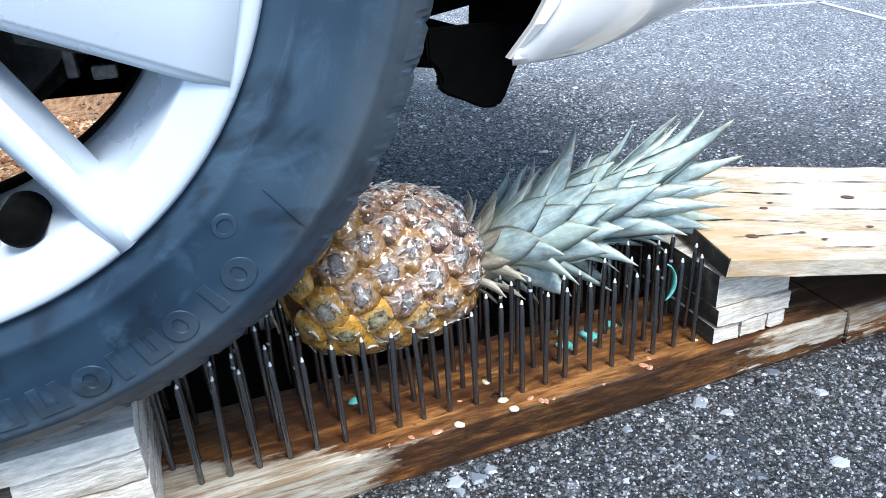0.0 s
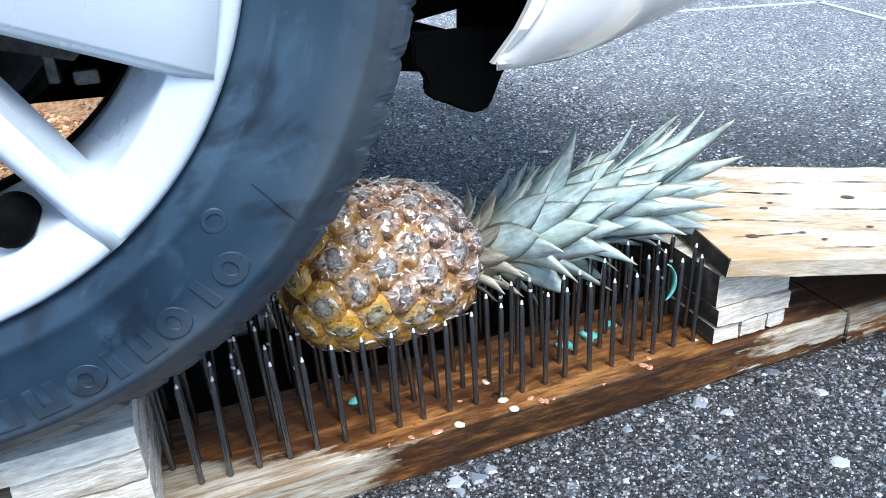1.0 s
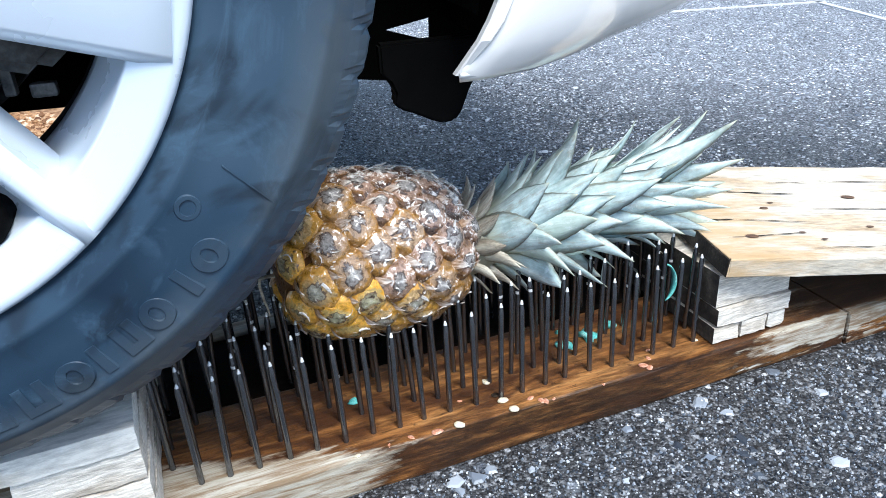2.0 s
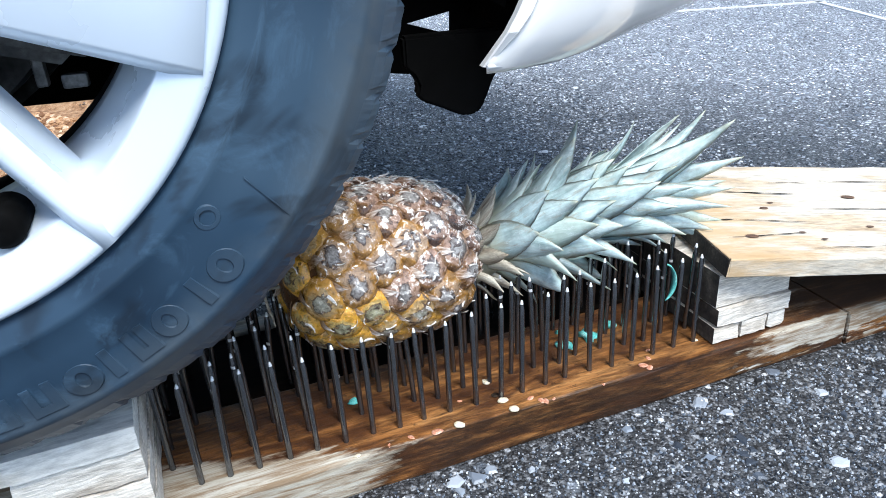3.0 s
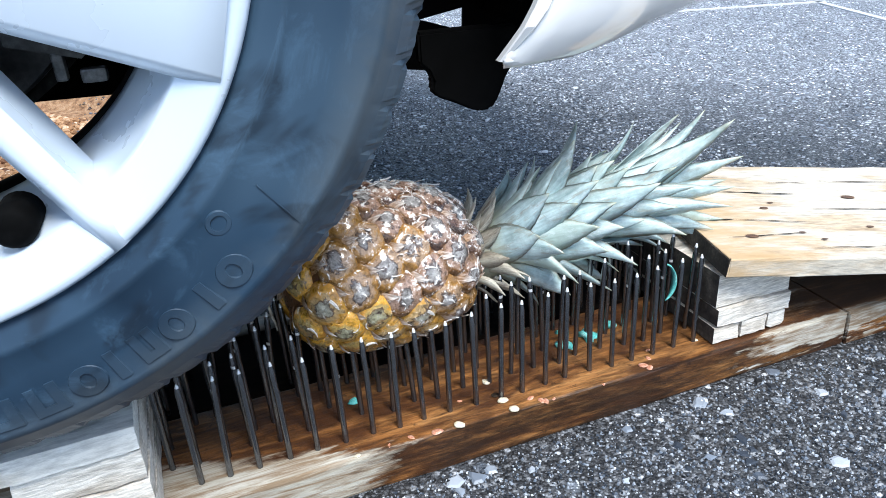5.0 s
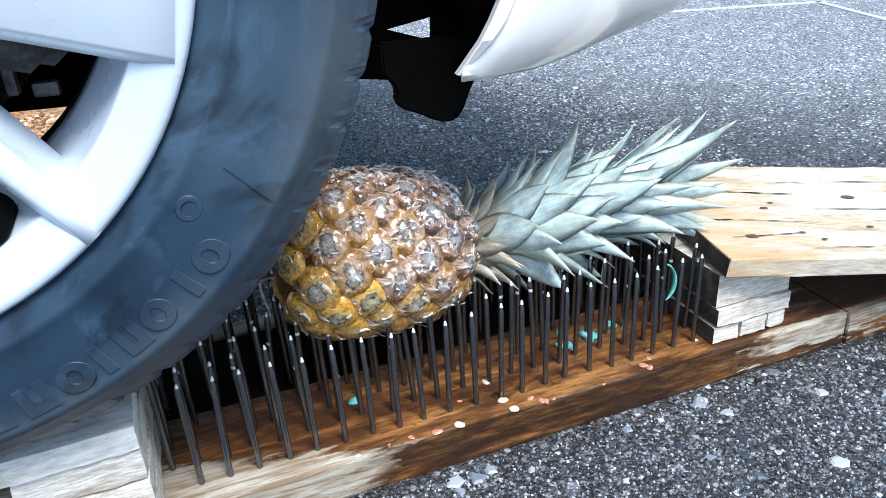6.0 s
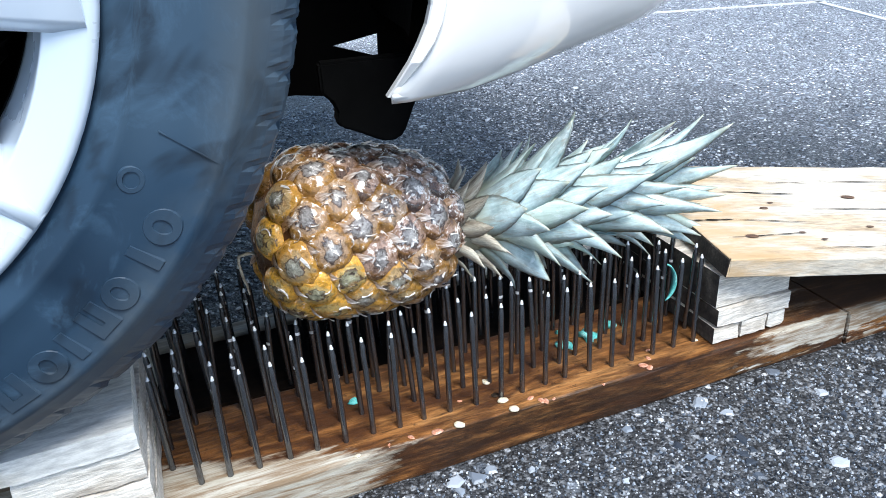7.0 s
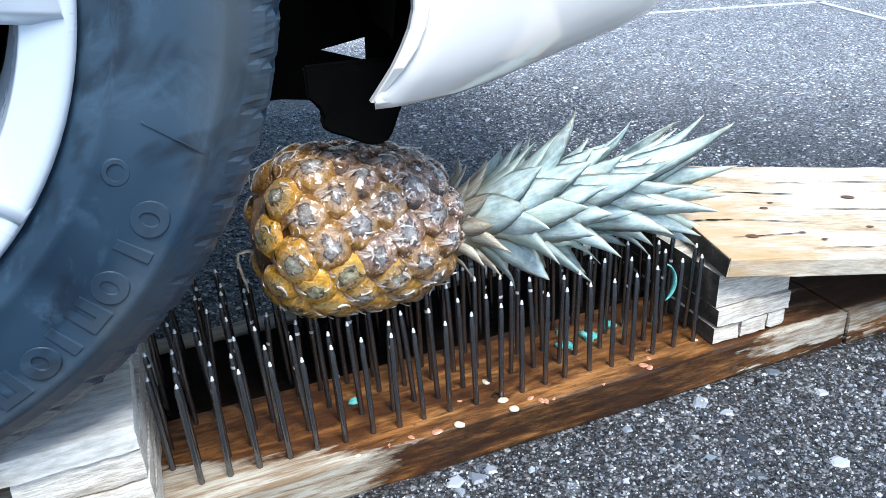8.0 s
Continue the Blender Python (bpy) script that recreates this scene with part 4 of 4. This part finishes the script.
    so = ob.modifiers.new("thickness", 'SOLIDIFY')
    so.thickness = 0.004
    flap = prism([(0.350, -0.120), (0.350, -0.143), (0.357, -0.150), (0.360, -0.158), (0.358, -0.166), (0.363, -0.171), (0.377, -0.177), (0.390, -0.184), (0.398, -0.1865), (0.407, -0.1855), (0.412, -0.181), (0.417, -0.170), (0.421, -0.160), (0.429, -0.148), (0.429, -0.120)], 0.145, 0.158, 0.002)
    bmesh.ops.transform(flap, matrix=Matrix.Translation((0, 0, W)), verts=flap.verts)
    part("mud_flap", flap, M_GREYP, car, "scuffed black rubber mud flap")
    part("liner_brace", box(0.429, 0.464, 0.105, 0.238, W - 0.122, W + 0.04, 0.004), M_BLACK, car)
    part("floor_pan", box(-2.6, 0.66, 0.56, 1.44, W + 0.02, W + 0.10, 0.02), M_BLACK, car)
    part("backing_plate", lathe([(0.0, 0.14), (0.150, 0.14), (0.160, 0.136), (0.160, 0.15), (0.0, 0.15)], 48), M_IRON, car, "dull grey brake backing plate", at=pose(0, 0, W))
    cal = prism([(0.075, -0.01), (0.165, -0.02), (0.160, -0.085), (0.135, -0.105), (0.08, -0.09)], 0.07, 0.135, 0.008)
    bmesh.ops.transform(cal, matrix=Matrix.Translation((0, 0, W)), verts=cal.verts)
    part("brake_caliper", cal, M_IRON, car, "dark cast-iron brake caliper")
    part("caliper_bracket", box(0.1065, 0.1135, 0.095, 0.104, W - 0.1185, W - 0.1010, 0.0015), M_ZINC, car, "pale zinc bracket")
    part("caliper_bracket", box(0.1205, 0.1360, 0.097, 0.106, W - 0.1215, W - 0.1125, 0.002), M_ZINC, car, "pale zinc bracket")


CAR0 = (-0.1293, -0.0824, GROUND)
car = empty("car", pose(*CAR0, 0, 0, -5.02), "white car on a raised plank, one silver wheel showing", "car")

# ---------------------------------------------------------------- pineapple
FRUIT0 = (0.174, 0.080, 0.163)
HALF = 0.094


def fruit_radius(s):
    """Radius at s from -1 (base) to 1 (neck)."""
    return 0.0695 * max(0.0, 1 - abs(s) ** (3.8 if s < 0 else 3.0)) ** 0.5 * (1.0 - 0.05 * s)


def eye_mesh(material, seed, dry):
    """A fruitlet: a rounded six-sided boss with a dimple, a nub and a dry bract over it."""
    rnd = random.Random(seed)
    bm = bmesh.new()
    rings = [(0.12, 0.0088), (0.26, 0.0088), (0.42, 0.0080), (0.54, 0.0066), (0.64, 0.0058), (0.76, 0.0052), (0.87, 0.0034), (0.96, 0.0004), (1.04, -0.005)]
    n = 18
    ph = rnd.uniform(-0.1, 0.1)
    wob = [rnd.uniform(0.94, 1.06) for _ in range(n)]
    c = bm.verts.new((0.0, 0.0, 0.0092))
    prev = None
    for f, h in rings:
        ring = []
        for i in range(n):
            a = 6.2832 * i / n
            hexa = 0.93 / max(math.cos(((a + ph + 0.5236) % 1.0472) - 0.5236), 0.5)
            r = 0.0205 * f * (1 + (hexa - 1) * f) * (1 + (wob[i] - 1) * f)
            ring.append(bm.verts.new((r * 0.96 * math.cos(a) + 0.002 * (1 - f), r * 1.04 * math.sin(a), h + rnd.uniform(-0.0005, 0.0005))))
        for i in range(n):
            k = (i + 1) % n
            bm.faces.new((c, ring[i], ring[k]) if prev is None else (prev[i], prev[k], ring[k], ring[i])).smooth = True
        prev = ring
    prev_all = list(bm.verts)
    for q in range(2 if dry else 1):
        # dry slivers lying over the boss, their tips lifting
        a = rnd.uniform(-1.1, 1.1) if rnd.random() < 0.6 else rnd.uniform(0, 6.28)
        ln, w, arc = rnd.uniform(0.006, 0.014) * (1.2 if dry else 0.9), rnd.uniform(0.0006, 0.0016), rnd.uniform(-1.8, 1.8)
        sx, sy = rnd.uniform(-0.010, 0.006), rnd.uniform(-0.009, 0.009)
        lift = rnd.uniform(0.0, 0.005 if dry else 0.0012)
        top, low = [], []
        for k in range(5):
            f = k / 4
            x, y = sx + math.cos(a + arc * f) * ln * f, sy + math.sin(a + arc * f) * ln * f
            r = min(1.0, math.hypot(x, y) / 0.0205)
            z = 0.0086 - 0.0075 * r ** 3 + 0.0004 + lift * f * f
            wd = w * (1 - f) ** 0.7 * (0.6 + f)
            nx, ny = -math.sin(a) * wd, math.cos(a) * wd
            top.append((bm.verts.new((x + nx, y + ny, z)), bm.verts.new((x - nx, y - ny, z + 0.0003))))
            low.append((bm.verts.new((x + nx, y + ny, z - 0.0012)), bm.verts.new((x - nx, y - ny, z - 0.0010))))
        root = min(prev_all, key=lambda v: (v.co - top[0][0].co).length)
        bm.faces.new((root, top[0][0], top[0][1])).material_index = 1
        for k in range(4):
            for quad in ((top[k][0], top[k][1], top[k + 1][1], top[k + 1][0]), (top[k][0], top[k + 1][0], low[k + 1][0], low[k][0]), (top[k][1], low[k][1], low[k + 1][1], top[k + 1][1])):
                bm.faces.new(quad).material_index = 1
    # the papery bract that springs from the seam and points over the boss
    n, x0, ln = 7, -0.0235, rnd.uniform(0.013, 0.020)
    w0, lift, sway = rnd.uniform(0.012, 0.017), rnd.uniform(0.0008, 0.0035), rnd.uniform(-0.004, 0.004)
    rows = []
    for k in range(n + 1):
        f = k / n
        row = []
        for u in (-1, -0.4, 0, 0.4, 1):
            x = x0 + ln * f - 0.003 * abs(u) * f
            y = u * w0 / 2 * (1 - f) ** 0.8 * (1 + rnd.uniform(-0.12, 0.12)) + sway * f * f
            r = min(1.1, math.hypot(x, y) / 0.0205)
            row.append(bm.verts.new((x, y, 0.0088 - 0.0105 * r ** 3.2 + lift * f ** 3 + rnd.uniform(0, 0.0006))))
        rows.append(row)
    for p, q in zip(rows, rows[1:]):
        for j in range(4):
            bm.faces.new((p[j], p[j + 1], q[j + 1], q[j])).material_index = 1
    root = min(prev_all, key=lambda v: (v.co - rows[0][2].co).length)
    bm.faces.new((root, rows[0][2], rows[0][1])).material_index = 1
    return mesh_of("eye", bm, [material, M_BRACT])


def leaf_mesh(length, width, curl, seed):
    """A stiff channelled blade along x, its back to +z: broad foot, toothed margins, a dry tip that flicks out."""
    rnd = random.Random(seed)
    bm = bmesh.new()
    n = 18
    rows = []
    twist, bow, hook = rnd.uniform(-0.7, 0.7), rnd.uniform(-0.13, 0.13) * length, rnd.uniform(-0.8, 0.9) * length
    fold = rnd.uniform(0.14, 0.34)
    wave = rnd.uniform(0, 6.28)
    for i in range(n + 1):
        f = i / n
        x = length * f
        w = width * (0.80 + 0.85 * f - 0.55 * f * f) * (1 - f ** 1.7) ** 1.05 + 0.0004
        z = curl * length * f * f + hook * max(0.0, f - 0.72) ** 2
        row = []
        for side in (1, -1):
            for u in ((-1, -0.5, 0, 0.5, 1) if side == 1 else (1, 0.5, 0, -0.5, -1)):
                th = (0.0011 if abs(u) < 1 else 0.0) * (1 - 0.7 * f)
                y = u * w / 2
                if abs(u) == 1 and i < n:
                    y += u * (0.00035 if i % 2 else -0.00025)
                rip = 0.0008 * math.sin(wave + 9 * f + 2 * u) * abs(u) * (1 - f)
                row.append(Vector((x, y * math.cos(twist * f) + bow * f * f, z + rip - abs(u) ** 1.6 * w * fold + y * math.sin(twist * f) + side * th)))
        rows.append([bm.verts.new(c) for c in row])
    uv = bm.loops.layers.uv.new("UVMap")
    across = (0.0, 0.25, 0.5, 0.75, 1.0, 1.0, 0.75, 0.5, 0.25, 0.0)
    for i, (p, q) in enumerate(zip(rows, rows[1:])):
        for j in range(10):
            f = bm.faces.new((p[j], p[(j + 1) % 10], q[(j + 1) % 10], q[j]))
            f.smooth = True
            for loop, (a, b) in zip(f.loops, ((i, j), (i, (j + 1) % 10), (i + 1, (j + 1) % 10), (i + 1, j))):
                loop[uv].uv = (a / n, across[b])
    bm.faces.new(rows[0])
    bm.faces.new(rows[-1])
    bmesh.ops.remove_doubles(bm, verts=bm.verts, dist=0.00005)
    return bm


def build_pineapple():
    fruit = empty("pineapple", pose(*FRUIT0, 0, 8, 0), "ripe brown and yellow pineapple lying on upright nails", "pineapple")
    prof = [(max(0.0005, fruit_radius(s) - 0.004), s * HALF) for s in np.linspace(-1, 1, 33)]
    body = lathe([(float(r), float(y)) for r, y in prof], 48)
    bmesh.ops.transform(body, matrix=Matrix.Rotation(radians(-90), 4, 'Z'), verts=body.verts)
    skin = part("body", body, M_SKIN, fruit, "scaly yellow-brown pineapple skin", smooth=True)
    kinds = [[eye_mesh(M_FRUIT[k], 7 * k + i, k > 1 and i != 1) for i in range(3)] for k in range(5)]
    rnd = random.Random(21)
    total = 86
    stations = np.linspace(-0.985, 0.985, 400)
    weight = np.array([max(fruit_radius(float(s)), 0.012) for s in stations])
    cum = np.cumsum(weight) / weight.sum()
    for k in range(total):
        s = float(np.interp((k + 0.5) / total, cum, stations))
        a = k * 2.399963 + 0.4
        r = fruit_radius(s)
        slope = (fruit_radius(min(0.995, s + 0.02)) - fruit_radius(max(-0.995, s - 0.02))) / (0.04 * HALF)
        along = Vector((1, slope * math.cos(a), slope * math.sin(a))).normalized()
        round_ = Vector((0, math.sin(a), -math.cos(a)))
        up = along.cross(round_).normalized()
        m = Matrix((along, round_, up)).transposed().to_4x4()
        m.translation = Vector((s * HALF, r * math.cos(a), r * math.sin(a))) - up * 0.0015
        size = rnd.uniform(0.92, 1.06) * (0.62 + 0.38 * min(1, r / 0.066))
        grade = min(4, max(0, round(2.2 + 2.0 * s + 1.3 * math.sin(a + 0.3) + rnd.uniform(-0.8, 0.8))))
        part("eye", kinds[grade][k % 3], None, skin, at=m @ Matrix.Diagonal((size, size, size, 1)))
    # a pale dry fibre that hangs from the cut base
    bm = bmesh.new()
    prev = None
    for x, y, z, r in ((-0.088, 0.0, -0.015, 0.0022), (-0.098, -0.002, -0.0145, 0.0020), (-0.1045, -0.004, -0.0155, 0.0014), (-0.1050, -0.005, -0.022, 0.0013), (-0.1015, -0.005, -0.036, 0.0014), (-0.0985, -0.004, -0.044, 0.0011), (-0.0965, -0.003, -0.053, 0.0007)):
        ring = [bm.verts.new((x + r * math.cos(1.2566 * i), y + r * math.sin(1.2566 * i), z + 0.4 * r * math.sin(1.2566 * i))) for i in range(5)]
        if prev:
            for i in range(5):
                bm.faces.new((prev[i], prev[(i + 1) % 5], ring[(i + 1) % 5], ring[i]))
        prev = ring
    part("fibre", bm, M_NECK, fruit, "pale dry fibre hanging from the base", smooth=True)
    crown = new("crown")
    crown.parent = fruit
    crown.matrix_basis = CROWN0
    tagged(crown, "stiff blue-green crown of pointed leaves")
    stem = lathe([(0.002, -0.01), (0.034, -0.006), (0.028, 0.03), (0.016, 0.09), (0.008, 0.15), (0.001, 0.17)], 16)
    bmesh.ops.transform(stem, matrix=Matrix.Rotation(radians(-90), 4, 'Z'), verts=stem.verts)
    part("stem", stem, M_LEAF, crown, smooth=True)
    lib = {}
    n = 124
    for k in range(n):
        f = k / (n - 1)
        a = k * 2.399963 + 1.0
        x = -0.006 + 0.142 * f
        length = 0.048 + 0.116 * f ** 1.4 + rnd.uniform(-0.006, 0.012) * (1 + f)
        width = 0.033 + 0.015 * math.sin(3.14 * min(1.0, f * 0.8 + 0.1))
        open_ = 52 - 38 * f ** 0.6 + rnd.uniform(-9, 9)
        key = (int(f * 19.99), k % 4)
        if key not in lib:
            low = f < 0.17
            lib[key] = mesh_of("leaf", leaf_mesh(length * (0.58 if low else 1), width * (0.46 if low else 1), 0.16 - 0.18 * f + rnd.uniform(-0.12, 0.09), k), M_NECK if low else M_LEAF)
        stem_r = 0.033 * (1 - f * 0.8)
        m = Matrix.Translation((x, 0, 0)) @ Matrix.Rotation(a, 4, 'X') @ Matrix.Translation((0, 0, stem_r)) @ Matrix.Rotation(radians(-open_), 4, 'Y') @ Matrix.Rotation(rnd.uniform(-0.3, 0.3), 4, 'X')
        part("leaf", lib[key], None, crown, at=m)
    return fruit, crown


CROWN0 = pose(0.084, 0, -0.003, 0, -8.0, 0)

# ---------------------------------------------------------------- build
ground()
verge()
gravel()
chips()
nail_bed()
ramps()
crumbs()
build_wheel(car)
shell(car)
pineapple, crown = build_pineapple()


# ---------------------------------------------------------------- what moves
# the car rolls off, is run back, and rolls off again: (seconds, place on its way)
DRIVE = [(0.0, 0.0), (0.5, 0.5), (1.0, 1.0), (1.5, 1.5), (1.85, 1.82), (2.1, 1.71), (2.5, 1.5), (3.0, 1.24), (3.5, 0.98), (4.0, 0.72), (4.5, 0.46), (4.7, 0.44), (5.0, 0.75), (5.5, 1.25), (6.0, 1.75), (6.5, 2.25), (7.0, 2.75), (7.5, 3.25), (8.0, 3.75)]
WAY = (0.0, 0.5, 1.0, 1.25, 1.5, 1.75, 2.0, 2.25, 2.5, 2.75, 3.0, 3.25, 3.75)
ROLL = (0.0, -0.0018, -0.0113, -0.0186, -0.0271, -0.036, -0.0478, -0.0598, -0.0725, -0.0839, -0.0910, -0.0945, -0.095)
SHIFT_X = (0.0180, 0.0176, 0.0168, 0.0160, 0.0151, 0.0138, 0.0105, 0.0060, 0.0025, 0.0003, 0.0, 0.0, 0.0)
SINK = (-0.0436, -0.0424, -0.0390, -0.0362, -0.0330, -0.0264, -0.0185, -0.0109, -0.0060, -0.0023, -0.0005, 0.0, 0.0)


def motions():
    body, roll, fruit_rows, crown_rows = [], [], [], []
    for t, w in DRIVE:
        d = float(np.interp(w, WAY, ROLL))
        sx = float(np.interp(w, WAY, SHIFT_X))
        sz = float(np.interp(w, WAY, SINK))
        k = sz / -0.0436
        body.append((t, pose(CAR0[0] + d * math.cos(radians(5.02)), CAR0[1] - d * math.sin(radians(5.02)), CAR0[2] + 0.188 * d, 0, 0, -5.02)))
        roll.append((t, pose(0, 0, 0.4936, 0, math.degrees(d / 0.3435), 0)))
        fruit_rows.append((t, pose(FRUIT0[0] + sx, FRUIT0[1], FRUIT0[2] + sz, 1.5 * k, 8 - 1.6 * k, 1.4 * k)))
        crown_rows.append((t, CROWN0 @ pose(0, 0, 0, 0, -8 * k, 0)))
    walk(car, body)
    walk(next(o for o in car.children if o.name.startswith("wheel") and o.type == 'EMPTY'), roll)
    walk(pineapple, fruit_rows)
    walk(crown, crown_rows)


motions()
